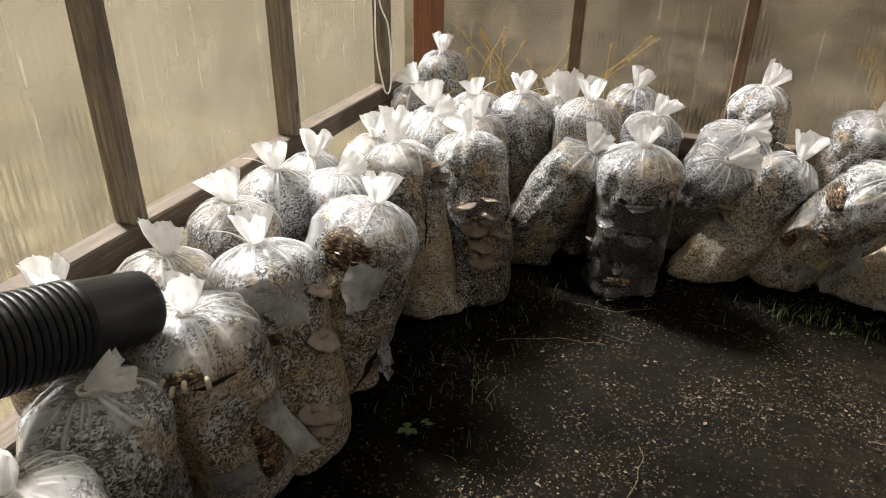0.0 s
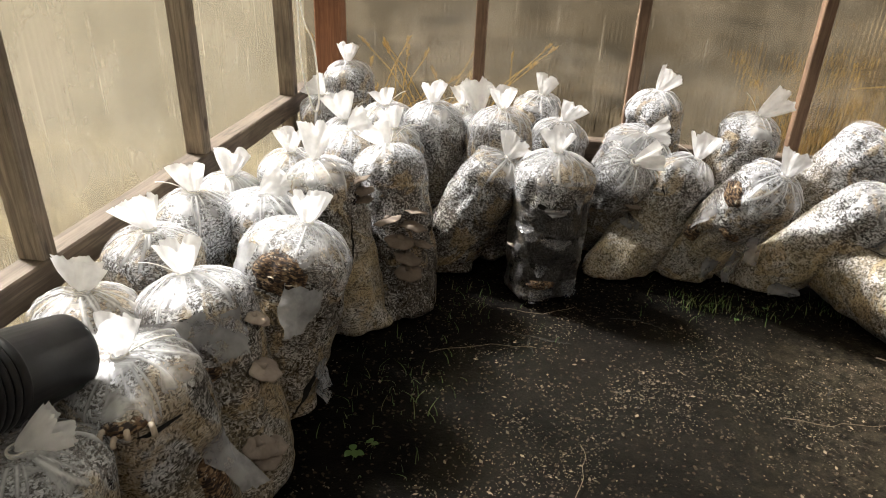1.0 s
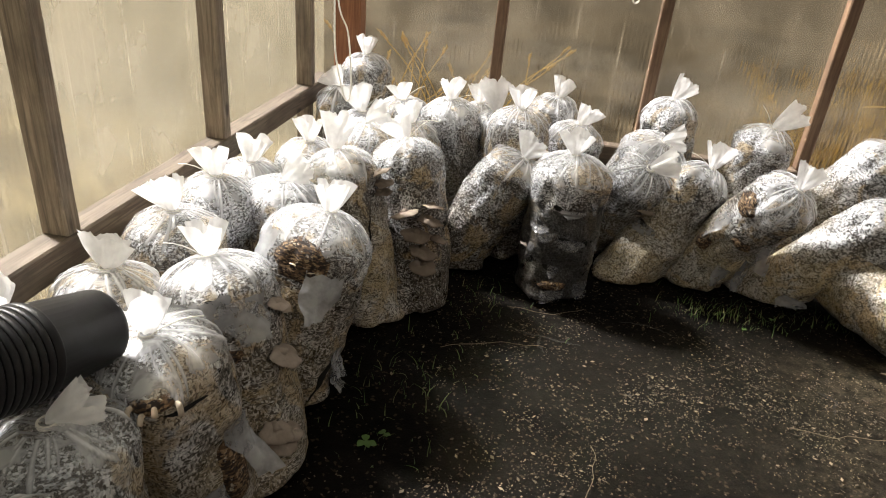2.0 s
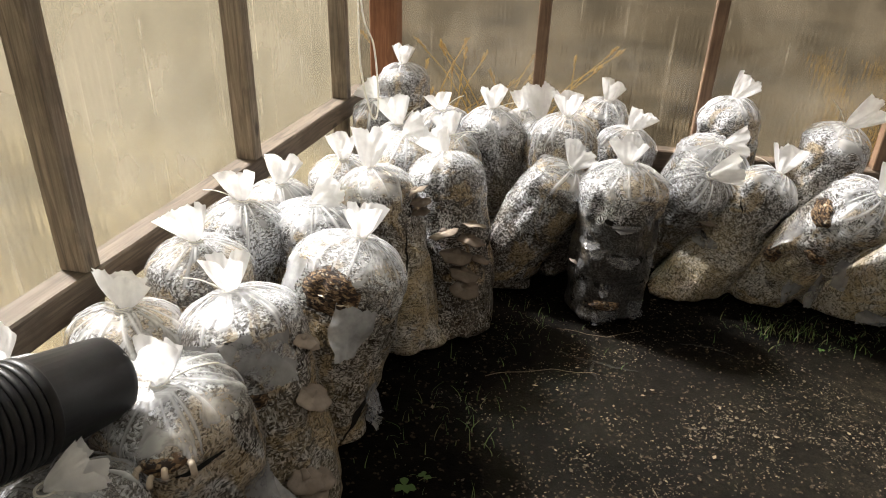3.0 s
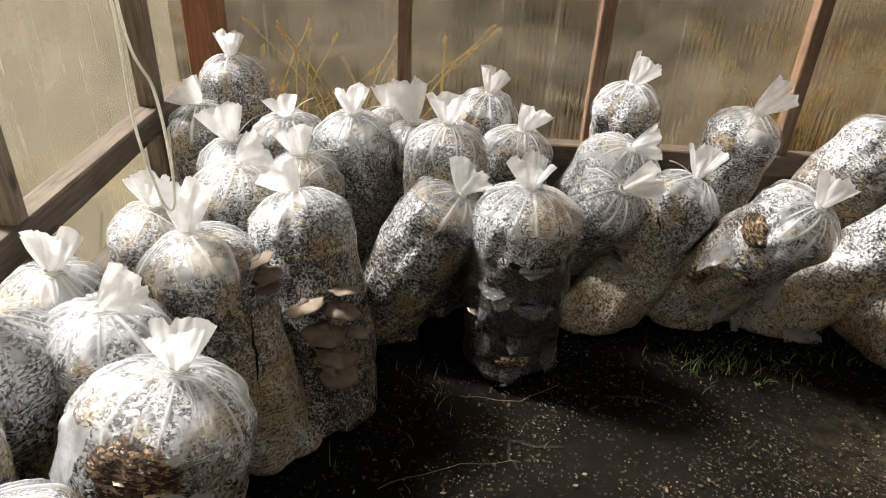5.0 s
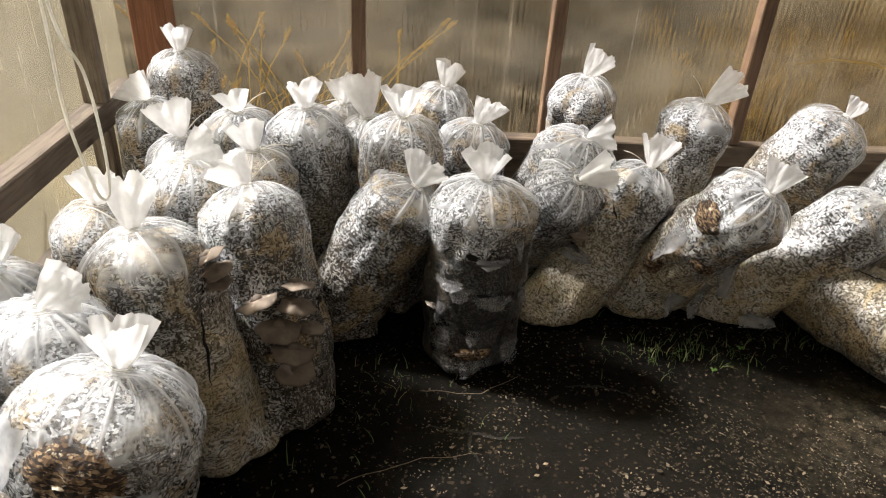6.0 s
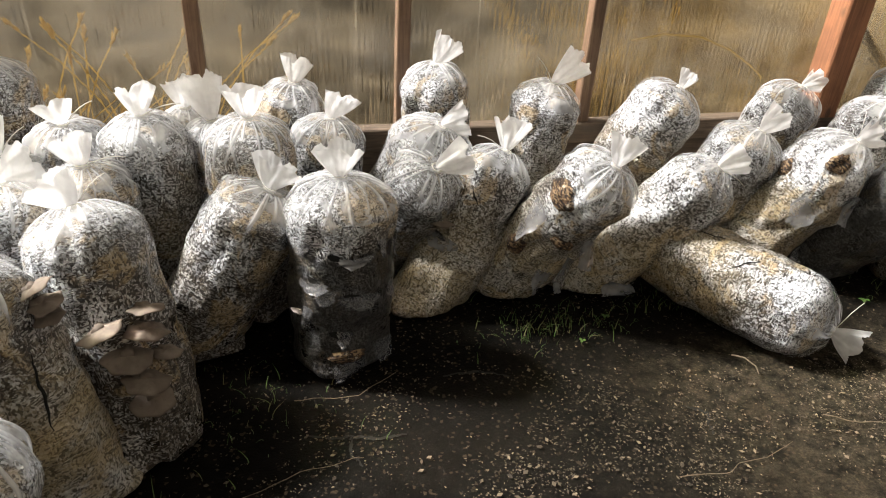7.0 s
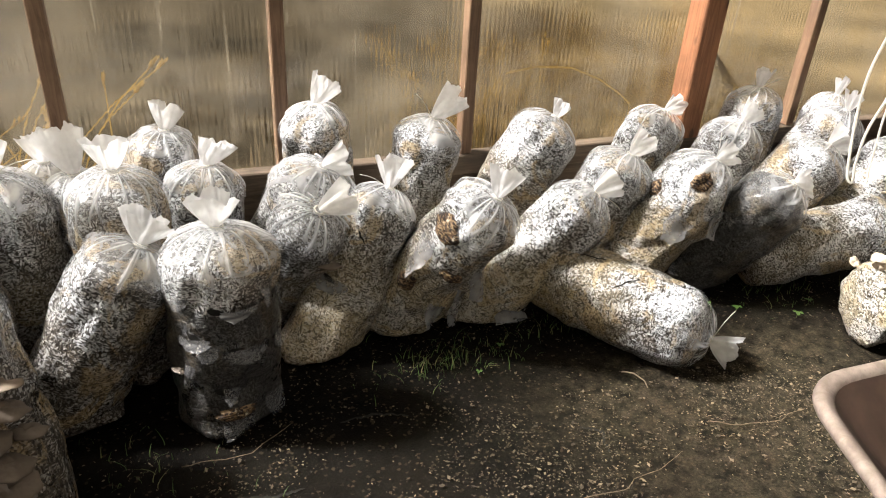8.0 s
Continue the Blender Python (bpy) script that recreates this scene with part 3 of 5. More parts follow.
    def patch_grid(self, s, ang, height, width, nu=8, nv=8):
        """Skin coordinates of a small patch, u and v running over -1 to 1."""
        for j in range(nv + 1):
            for i in range(nu + 1):
                u, v = i / nu * 2 - 1, j / nv * 2 - 1
                yield i, j, u, v, s + v * height / self.length, ang + u * width / self.r


def bag_body(bag, root, rings=46, sides=80):
    bm = bmesh.new()
    dk = bm.verts.layers.float.new("dark")
    tn = bm.verts.layers.float.new("tan")
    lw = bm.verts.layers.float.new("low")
    rows = []
    for j in range(rings + 1):
        q = j / rings
        s = max(0.001, 0.12 * (q / 0.12) ** 1.6) if q < 0.12 else q
        s *= bag.top
        row = []
        for k in range(sides):
            ang = k * math.tau / sides
            v = bm.verts.new(bag.local(s, ang))
            if bag.dark:
                lo, hi = bag.dark
                wob = 0.05 * noise.noise((math.cos(ang) * 2.2, math.sin(ang) * 2.2, s * 5 + bag.seed))
                v[dk] = smoothstep(lo - 0.03, lo + 0.03, s + wob) * smoothstep(hi + 0.02, hi - 0.03, s + wob)
            # extra low browning per bag, partly standing for shade
            v[lw] = 1 - s + bag.shade_brown * smoothstep(0.80, 0.60, s)
            v[tn] = bag.tan * smoothstep(0.75, 0.35, s)
            row.append(v)
        rows.append(row)
    for r0, r1 in zip(rows, rows[1:]):
        for k in range(sides):
            bm.faces.new((r0[k], r0[(k + 1) % sides], r1[(k + 1) % sides], r1[k]))
    bm.faces.new(rows[0][::-1])
    bm.faces.new(rows[-1])
    return part("body", bm, BAG, root)


def bag_hood(bag, root, rings=24, sides=200):
    """The slack clear film over the filling, gathered in folds up to the tie."""
    bm = bmesh.new()
    fade = bm.verts.layers.float.new("film")
    fold = bm.verts.layers.float.new("fold")
    start = min(bag.film_from, bag.shoulder) - 0.09
    rows = []
    for j in range(rings + 1):
        q = (j / rings) ** 0.8
        s = start + (0.992 - start) * q
        row = []
        for k in range(sides):
            ang = k * math.tau / sides
            rad = bag.radius(s, True)
            f = bag.fold(s, ang, rad)
            slack = 0.003 + bag.pleats * min(0.007, rad * 0.16) * f * smoothstep(0.0, 0.3, q)
            slack += 0.005 * smoothstep(0.1, 0.5, q) * noise.noise((math.cos(ang) * 2.4, math.sin(ang) * 2.4, s * 3 + bag.seed)) * min(1.0, rad / bag.r)
            v = bm.verts.new(bag.local(s, ang, slack, True))
            ragged = 0.30 * noise.noise((math.cos(ang) * 2.2, math.sin(ang) * 2.2, bag.seed * 3.1))
            v[fade] = smoothstep(0.05, 0.8, q + ragged * (1 - q))
            v[fold] = f
            row.append(v)
        rows.append(row)
    for r0, r1 in zip(rows, rows[1:]):
        for k in range(sides):
            bm.faces.new((r0[k], r0[(k + 1) % sides], r1[(k + 1) % sides], r1[k]))
    bm.faces.new(rows[-1])
    return part("film_hood", bm, HOOD, root, "clear gathered film with white folds")


def bag_tail(bag, root, tilt, length, spread):
    """The loose gathered end above the tie: a ruffled, flattened fan of film, doubled."""
    rng = bag.rng
    d = Vector((0, 0, 1)) if tilt is None else (bag.back.to_3x3() @ Vector(tilt)).normalized()
    side = d.cross(Vector((rng.uniform(-1, 1), rng.uniform(-1, 1), 0.2)))
    if tilt is not None or rng.random() < 0.8:
        view = bag.back.to_3x3() @ Vector((0.15, -1, 0.5))
        side = d.cross(view)
    side.normalize()
    thick = d.cross(side)
    root_point = Vector((0, 0, bag.length * 0.985))
    bm = bmesh.new()
    n, m = 30, 12
    length *= 1.12
    for layer in (-1, 1):
        ph = rng.random() * 9
        wide = spread * rng.uniform(0.92, 1.12)
        skew = rng.uniform(-0.22, 0.22)
        notch = rng.uniform(-0.5, 0.5)
        rows = []
        for j in range(m + 1):
            t = j / m
            w = 0.009 + (wide * 1.08 - 0.009) * t ** 0.68
            row = []
            for k in range(n + 1):
                u = k / n * 2 - 1
                reach = length * (1 - 0.10 * u * u - 0.20 * math.exp(-((u - notch) / 0.16) ** 2) + 0.16 * noise.noise((u * 1.3, ph, 0.0)) + 0.07 * noise.noise((u * 9, ph, 2.0)))
                crimp = (1 - abs(((u * 1.6 + ph) % 2.0) - 1.0) * 2) * (0.0025 + 0.0025 * t) * (1 - 0.5 * t)
                wave = crimp + 0.010 * t * noise.noise((u * 2.2, t * 2, ph))
                depth = layer * (0.007 * (1 - u * u) + 0.012 * t) + 0.30 * spread * t * t * math.sin(ph + 1.4 * u)
                row.append(bm.verts.new(root_point + d * (reach * t) + side * (u * w + skew * spread * t) + thick * (wave + depth)))
            rows.append(row)
        for r0, r1 in zip(rows, rows[1:]):
            for k in range(n):
                bm.faces.new((r0[k], r0[k + 1], r1[k + 1], r1[k]))
    return part("gathered_end", bm, TAIL, root, "white gathered film end")


def bag_tie(bag, root, end=None, end_length=0.08):
    bm = bmesh.new()
    c = bag.length * 0.985
    n, m = 20, 8
    rows = []
    for k in range(n):
        a = k * math.tau / n
        row = []
        for q in range(m):
            b = q * math.tau / m
            rr = 0.0150 + 0.0030 * math.cos(b)
            row.append(bm.verts.new((math.cos(a) * rr, math.sin(a) * rr, c + 0.005 * math.sin(b))))
        rows.append(row)
    for k in range(n):
        for q in range(m):
            bm.faces.new((rows[k][q], rows[(k + 1) % n][q], rows[(k + 1) % n][(q + 1) % m], rows[k][(q + 1) % m]))
    tie = part("tie", bm, TIE, root)
    if end is not None:
        d = (bag.back.to_3x3() @ Vector(end)).normalized()
        up = bag.back.to_3x3() @ Vector((0, 0, 1))
        start = Vector((0, 0, c)) + d * 0.015
        pts = [start + d * (end_length * t) + up * (0.012 * math.sin(t * 2.6)) for t in (0, 0.25, 0.5, 0.75, 1.0)]
        bm = bmesh.new()
        tube(bm, pts, 0.0021, 5, 0.8, 0.6)
        part("tie_end", bm, TIE, tie)


def torn_film(bag, root, s, ang, height, width, lift=0.03, seed=0, hang=0.0, material=None):
    """A torn tongue of film: fixed to the skin on one side, curling off on the other."""
    rng = random.Random(seed * 7 + 1)
    bm = bmesh.new()
    grid, n = {}, 8
    ph = rng.random() * 9
    for i, j, u, v, ss, aa in bag.patch_grid(s, ang, height, width, n, n):
        ragged = 1 - 0.35 * abs(noise.noise((u * 2.2, v * 2.2, ph)))
        taper = 1 - 0.55 * max(0.0, -v)
        ss2 = s + v * height / bag.length * ragged
        aa2 = ang + u * width / bag.r * taper * ragged
        free = max(0.0, -v * 0.5 + 0.5)
        off = 0.004 + lift * free ** 1.7 * (0.75 + 0.5 * u * math.sin(ph)) + 0.004 * noise.noise((u * 3, v * 3, ph + 4))
        p = bag.local(min(0.99, max(0.01, ss2)), aa2, off + (0.005 if ss2 > bag.film_from - 0.1 else 0.0), True)
        p += (bag.back.to_3x3() @ Vector((0, 0, -1))) * (hang * free ** 2)
        w = bag.frame @ p
        if w.z < 0.008:
            w.z = 0.008 + 0.004 * (u + 1)
            p = bag.back @ w
        grid[i, j] = bm.verts.new(p)
    for i in range(n):
        for j in range(n):
            bm.faces.new((grid[i, j], grid[i + 1, j], grid[i + 1, j + 1], grid[i, j + 1]))
    return part("torn_film", bm, material or CLEAR, root, "torn grey film flap")


def bare_patch(bag, root, s, ang, height, width, seed=0, material=None):
    """Bare straw showing where the film is torn away: a ragged, lumpy patch."""
    bm = bmesh.new()
    n, m = 18, 6
    rows = []
    for j in range(m + 1):
        t = j / m
        row = []
        for k in range(n):
            a = k * math.tau / n
            f = t * (1 + 0.28 * noise.noise((math.cos(a) * 2, math.sin(a) * 2, seed * 1.3)) + 0.12 * noise.noise((math.cos(a) * 6, math.sin(a) * 6, seed)))
            ss, aa = s + math.sin(a) * f * height / bag.length, ang + math.cos(a) * f * width / bag.r
            off = 0.0110 * (1 - t ** 6) + 0.005 * (1 - t ** 3) * noise.noise((math.cos(a) * t * 6, math.sin(a) * t * 6, seed + 0.4)) - 0.003 * t ** 6
            row.append(bm.verts.new(bag.local(min(0.98, max(0.02, ss)), aa, off, True)))
        rows.append(row)
    for r0, r1 in zip(rows, rows[1:]):
        for k in range(n):
            bm.faces.new((r0[k], r0[(k + 1) % n], r1[(k + 1) % n], r1[k]))
    bmesh.ops.remove_doubles(bm, verts=list(bm.verts), dist=1e-5)
    return part("bare_patch", bm, material or BROWN_STRAW, root, "exposed brown straw filling")


def slit(bag, root, s0, a0, s1, a1, width=0.004, seed=0):
    """A dark slash in the film: a thin gaping strip with curled lips."""
    bm = bmesh.new()
    n = 14
    rows = []
    for i in range(n + 1):
        t = i / n
        s, a = s0 + (s1 - s0) * t, a0 + (a1 - a0) * t + 0.05 * noise.noise((t * 5, seed, 0.3))
        w = width * math.sin(math.pi * min(0.97, max(0.03, t))) ** 0.6 / bag.r
        dirs = 0.7 if abs(s1 - s0) * bag.length < abs(a1 - a0) * bag.r else 0.0
        ds = dirs * w * bag.r / bag.length
        da = w * (1 - dirs)
        lift = 0.008 if s > bag.film_from - 0.1 else 0.0012
        rows.append([bm.verts.new(bag.local(s - ds, a - da, lift, True)), bm.verts.new(bag.local(s, a, lift + 0.0008, True)), bm.verts.new(bag.local(s + ds, a + da, lift, True))])
    for r0, r1 in zip(rows, rows[1:]):
        for k in range(2):
            bm.faces.new((r0[k], r0[k + 1], r1[k + 1], r1[k]))
    return part("slit", bm, CRACK, root, "dark slit cut in the film")


def oyster(bag, root, s, ang, size, tilt=0.3, seed=0, material=None, turn=0.0):
    """An oyster cap: a thick fan-shaped shelf with a wavy rim, growing out of the skin."""
    rng = random.Random(seed)
    p, nrm = bag.local(s, ang), bag.normal(s, ang)
    if nrm.dot(Vector((math.cos(ang), math.sin(ang), 0))) < 0:
        nrm = -nrm
    up = bag.back.to_3x3() @ Vector((0, 0, 1))
    out = (nrm + up * tilt).normalized()
    side = out.cross(up).normalized()
    side = (side + up * turn).normalized()
    top = side.cross(out).normalized()
    bm = bmesh.new()
    n, m = 30, 7
    ph = rng.random() * 9
    layers = []
    for under in (0, 1):
        rows = []
        for j in range(m + 1):
            t = j / m
            row = []
            for k in range(n):
                a = k * math.tau / n
                f = t * (1 + 0.07 * math.sin(3 * a + ph) + 0.05 * math.sin(7 * a + ph * 2))
                q = out * (size * (0.50 + 0.62 * f * math.cos(a))) + side * (size * 0.80 * f * math.sin(a))
                curl = size * (0.09 * (1 - t * t) - 0.05 * t ** 4 + 0.05 * t * math.sin(4 * a + ph))
                drop = size * (0.02 + 0.10 * (1 - t ** 2)) if under else 0.0
                if under and t == 1:
                    drop = size * 0.02
                row.append(bm.verts.new(p + q + top * (curl - drop)))
            rows.append(row)
        for r0, r1 in zip(rows, rows[1:]):
            for k in range(n):
                bm.faces.new((r0[k], r0[(k + 1) % n], r1[(k + 1) % n], r1[k]))
        layers.append(rows)
    for k in range(n):
        bm.faces.new((layers[0][-1][k], layers[0][-1][(k + 1) % n], layers[1][-1][(k + 1) % n], layers[1][-1][k]))
    bmesh.ops.remove_doubles(bm, verts=list(bm.verts), dist=1e-5)
    tube(bm, [p - nrm * 0.01, p + out * size * 0.2 - top * size * 0.03, p + out * size * 0.48 + top * size * 0.05], size * 0.16, 8, 1.5)
    bmesh.ops.recalc_face_normals(bm, faces=bm.faces)
    return part("oyster_mushroom", bm, material or OYSTER, root, "taupe oyster mushroom cap")


def pinhead(bag, root, s, ang, length, radius):
    """A young finger-like mushroom."""
    p, nrm = bag.local(s, ang), bag.normal(s, ang)
    if nrm.dot(Vector((math.cos(ang), math.sin(ang), 0))) < 0:
        nrm = -nrm
    down = bag.back.to_3x3() @ Vector((0, 0, -1))
    bm = bmesh.new()
    pts = [p - nrm * 0.006, p + nrm * 0.014, p + nrm * 0.02 + down * length * 0.5, p + nrm * 0.021 + down * length]
    tube(bm, pts, radius, 8, 1.1)
    bmesh.ops.subdivide_edges(bm, edges=bm.edges[:], cuts=1, smooth=0.6)
    return part("young_mushroom", bm, OYSTER_PALE, root, "pale budding mushroom")


LABEL = "tied clear plastic grow bag of white-speckled straw"


def grow_bag(base, neck, r, seed, label=LABEL, tail=None, tail_len=0.075, spread=0.046, end=None, end_len=0.09, no_tail=False, **more):
    bag = Bag(base, neck, r, seed, **more)
    root = new("grow_bag")
    root.matrix_world = bag.frame
    tagged(root, label, "grow bag", "mushroom grow bags")
    bag_body(bag, root)
    bag_hood(bag, root)
    bag_tie(bag, root, end, end_len)
    if not no_tail:
        bag_tail(bag, root, tail, tail_len, spread)
    return bag, root

UP_R, UP_L = (0.45, 0.0, 1.0), (-0.4, 0.0, 1.0)
UPRIGHT = "upright tied plastic grow bag of white-speckled straw"
LEANING = "tied plastic grow bag of white-speckled straw leaning over its neighbours"

# ----- bags along the left wall -----
grow_bag((-0.84, 0.42, 0.0), (-0.83, 0.42, 0.49), 0.125, 1, UPRIGHT)
near, near_root = grow_bag((-0.925, 0.655, 0.0), (-0.915, 0.655, 0.475), 0.130, 2, "upright grow bag with dense white mycelium under black pots", tail=(0.6, 0.45, 0.35), spread=0.04, film_from=0.82)
bud, bud_root = grow_bag((-0.85, 0.94, 0.0), (-0.88, 0.885, 0.505), 0.132, 3, "upright torn grow bag with budding mushrooms on top", tail=(-0.05, 0.0, 1), end=(1, 0.5, 0.25), tan=0.5)
grow_bag((-1.08, 1.06, 0.0), (-1.10, 1.085, 0.50), 0.118, 4, UPRIGHT, tail=(0.1, 0, 1), spread=0.058)
grow_bag((-1.10, 0.80, 0.0), (-1.11, 0.785, 0.545), 0.115, 5, UPRIGHT)
torn, torn_root = grow_bag((-0.785, 1.11, 0.0), (-0.924, 1.20, 0.504), 0.138, 6, "upright torn grow bag with tattered film and oyster mushrooms", tail=(-0.15, 0.1, 1), end=(-1, -0.1, 0.15), tan=0.45, shade_brown=0.10)
grow_bag((-1.09, 1.33, 0.0), (-1.083, 1.335, 0.537), 0.118, 7, UPRIGHT, tail=(-0.35, 0, 1), spread=0.05, dark=None, shade_brown=0.45)
grow_bag((-1.10, 1.57, 0.0), (-1.087, 1.567, 0.545), 0.122, 8, UPRIGHT, tail=(-0.2, 0, 1), end=(-1, -0.2, 0.2), spread=0.055, shade_brown=0.50)
grow_bag((-1.10, 1.80, 0.0), (-1.083, 1.766, 0.518), 0.112, 9, UPRIGHT, tail=(0.15, 0, 1), end=(0.7, -0.5, -0.45), spread=0.05)
open_bag, open_root = grow_bag((-0.845, 1.36, 0.0), (-0.729, 1.493, 0.524), 0.138, 10, "upright grow bag torn open over brown straw", tail=(0.05, 0.1, 1), end=(0.6, -0.7, -0.3), end_len=0.05, tan=0.4, shade_brown=0.35)
grow_bag((-0.93, 1.64, 0.0), (-0.915, 1.63, 0.535), 0.108, 11, UPRIGHT, tail=(0.7, 0, 0.6), spread=0.045, shade_brown=0.30)
tall, tall_root = grow_bag((-0.715, 1.82, 0.0), (-0.852, 1.876, 0.555), 0.124, 12, "tall upright grow bag with yellowed lower half", tail=(0.12, 0, 1), tail_len=0.11, spread=0.05, end=(-1, 0.3, 0.3), tan=1.0, shade_brown=0.20)
grow_bag((-1.03, 2.12, 0.0), (-1.02, 2.11, 0.485), 0.120, 13, UPRIGHT, tan=0.4)
fungus, fungus_root = grow_bag((-0.572, 1.955, 0.0), (-0.68, 2.138, 0.536), 0.124, 14, "upright grow bag with a tier of oyster mushrooms", tail=(-0.55, 0, 0.8), end=(0.8, -0.1, 0.75), spread=0.05, film_from=0.8)
grow_bag((-0.86, 2.34, 0.0), (-0.874, 2.32, 0.52), 0.122, 15, UPRIGHT, tail=(0.75, 0, 0.5), spread=0.06, pleats=1.6, tan=0.4, shade_brown=0.40)
grow_bag((-0.95, 2.58, 0.0), (-0.965, 2.56, 0.482), 0.115, 16, UPRIGHT, tail=(-0.25, 0, 1), tail_len=0.10, spread=0.058, end=(0.8, 0.2, 0.7), tan=0.4)
grow_bag((-1.04, 2.9, 0.07), (-1.062, 2.923, 0.637), 0.115, 17, "upright grow bag raised in the corner", tail=(0.1, 0, 1), spread=0.042)
grow_bag((-1.12, 2.75, 0.0), (-1.12, 2.75, 0.525), 0.105, 18, UPRIGHT, tail=(-0.7, 0, 0.7), spread=0.055)
grow_bag((-0.82, 2.76, 0.0), (-0.826, 2.69, 0.52), 0.112, 19, UPRIGHT, tail=(-0.2, 0.1, 0.8), tail_len=0.06, spread=0.055, end=(0.9, 0, 0.6), pleats=1.8)
grow_bag((-0.70, 2.44, 0.0), (-0.73, 2.44, 0.50), 0.108, 20, UPRIGHT, tail=(-0.25, 0, 1), end=(0.9, 0, 0.1))

# ----- bags along the back wall, upright or leaning -----
grow_bag((-0.585, 2.63, 0.0), (-0.611, 2.623, 0.563), 0.120, 21, "upright grow bag with a brown lower half", tail=(0.02, 0, 1), end=(1, 0, 0.22), end_len=0.1, spread=0.048, film_from=0.78, tan=0.4, shade_brown=0.50)
grow_bag((-0.50, 2.86, 0.0), (-0.52, 2.86, 0.50), 0.100, 22, UPRIGHT, end=(1, 0.1, 0.4))
grow_bag((-0.42, 2.74, 0.0), (-0.43, 2.70, 0.515), 0.095, 24, UPRIGHT, tail=(-0.15, 0.05, 1), tail_len=0.125, spread=0.056)
grow_bag((-0.33, 2.48, 0.0), (-0.318, 2.475, 0.602), 0.118, 23, UPRIGHT, tail=(0.05, 0, 1), spread=0.052)
grow_bag((-0.26, 2.93, 0.0), (-0.183, 2.9, 0.562), 0.112, 25, LEANING, tail=(0.25, 0, 0.9), spread=0.045, pleats=1.8)
grow_bag((-0.14, 2.74, 0.0), (-0.084, 2.7, 0.51), 0.112, 26, UPRIGHT, tail=(0.4, 0, 0.8), spread=0.05, end=(-0.4, 0, 0.9), end_len=0.06, tan=0.4)
grow_bag((-0.53, 2.3, 0.0), (-0.268, 2.32, 0.463), 0.122, 27, LEANING, tail=(0.35, -0.1, 0.9), spread=0.055, end=(1, -0.1, 0.0), end_len=0.06, film_from=0.80)
rag, rag_root = grow_bag((-0.115, 2.205, 0.0), (-0.098, 2.23, 0.53), 0.127, 28, "upright grow bag with blackened tattered lower film", tail=(0.0, -0.05, 1), tail_len=0.075, spread=0.055, pleats=1.8, dark=(-0.1, 0.69), film_from=0.76)
grow_bag((0.02, 2.64, 0.0), (0.186, 2.39, 0.465), 0.104, 29, LEANING, tail=(0.95, 0, 0.35), tail_len=0.09, spread=0.045, end=(1, 0, 0.0), end_len=0.06, pleats=1.5, tan=0.4)
split, split_root = grow_bag((0.175, 2.405, 0.0), (0.428, 2.505, 0.46), 0.114, 30, "leaning grow bag with a split yellowed side", ear=(-0.8, -0.6), tail=(0.15, 0, 1), spread=0.042, tail_len=0.09, end=(-0.9, 0, 0.45), tan=0.8, film_from=0.82)
grow_bag((0.06, 2.73, 0.0), (0.236, 2.56, 0.525), 0.125, 31, LEANING, tail=(1, 0, 0.2), spread=0.048, pleats=1.7, film_from=0.5, tan=0.4)
grow_bag((0.315, 2.925, 0.0), (0.295, 2.944, 0.605), 0.115, 32, UPRIGHT, tail=(0.5, 0, 0.75), spread=0.045, tail_len=0.09, film_from=0.84, tan=0.4)
grow_bag((0.6, 2.88, 0.0), (0.698, 2.857, 0.555), 0.118, 33, LEANING, tail=(0.75, 0, 0.65), spread=0.05, tail_len=0.12, end=(-0.6, 0, 0.75), film_from=0.86, tan=0.75)
hole, hole_root = grow_bag((0.41, 2.47, 0.0), (0.655, 2.24, 0.515), 0.112, 34, "leaning grow bag with brown torn holes", tail=(0.35, 0, 0.95), spread=0.05, tail_len=0.08, film_from=0.8, lump=1.4, tan=0.75)
plump, plump_root = grow_bag((0.7, 2.43, 0.0), (1.048, 2.33, 0.448), 0.106, 35, "leaning yellowish grow bag with ragged film", tail=(0.9, 0, 0.45), spread=0.045, end=(0.7, -0.3, -0.5), tan=0.9, film_from=0.84)
grow_bag((0.9, 2.88, 0.0), (1.198, 2.852, 0.528), 0.130, 36, LEANING, tail=(0.5, 0, 0.85), spread=0.035, tail_len=0.06, tan=0.4, film_from=0.9)
grow_bag((1.12, 2.6, 0.0), (1.318, 2.525, 0.482), 0.122, 37, LEANING, tail=(0.7, 0, 0.6), spread=0.05, tail_len=0.08, film_from=0.7, tan=0.75)
grow_bag((1.46, 2.86, 0.0), (1.686, 2.82, 0.532), 0.115, 38, LEANING, tail=(0.9, 0, 0.3), spread=0.04, tail_len=0.07, tan=0.75)
wreck, wreck_root = grow_bag((1.31, 2.5, 0.0), (1.548, 2.36, 0.5), 0.128, 39, "leaning grow bag torn open in several places", tail=(0.9, 0, 0.2), spread=0.04, end=(-0.1, 0, 1), end_len=0.08, film_from=0.82, lump=1.5, tan=0.75)
grow_bag((1.78, 2.73, 0.0), (1.975, 2.69, 0.506), 0.120, 40, LEANING, tail=(0.7, 0, 0.7), spread=0.05, end=(0.5, 0, -0.8), film_from=0.7, tan=0.75)
grow_bag((2.22, 2.92, 0.0), (2.274, 2.93, 0.569), 0.120, 41, UPRIGHT, tail=(0.05, 0, 1), spread=0.05, end=(1, 0, 0.2), end_len=0.12, tan=0.75)
grow_bag((1.56, 2.42, 0.0), (1.778, 2.22, 0.445), 0.118, 42, "leaning grow bag of dark wet straw in wrinkled film", tail=(0.85, 0, -0.1), spread=0.055, dark=(-0.1, 1.2), film_from=0.9)
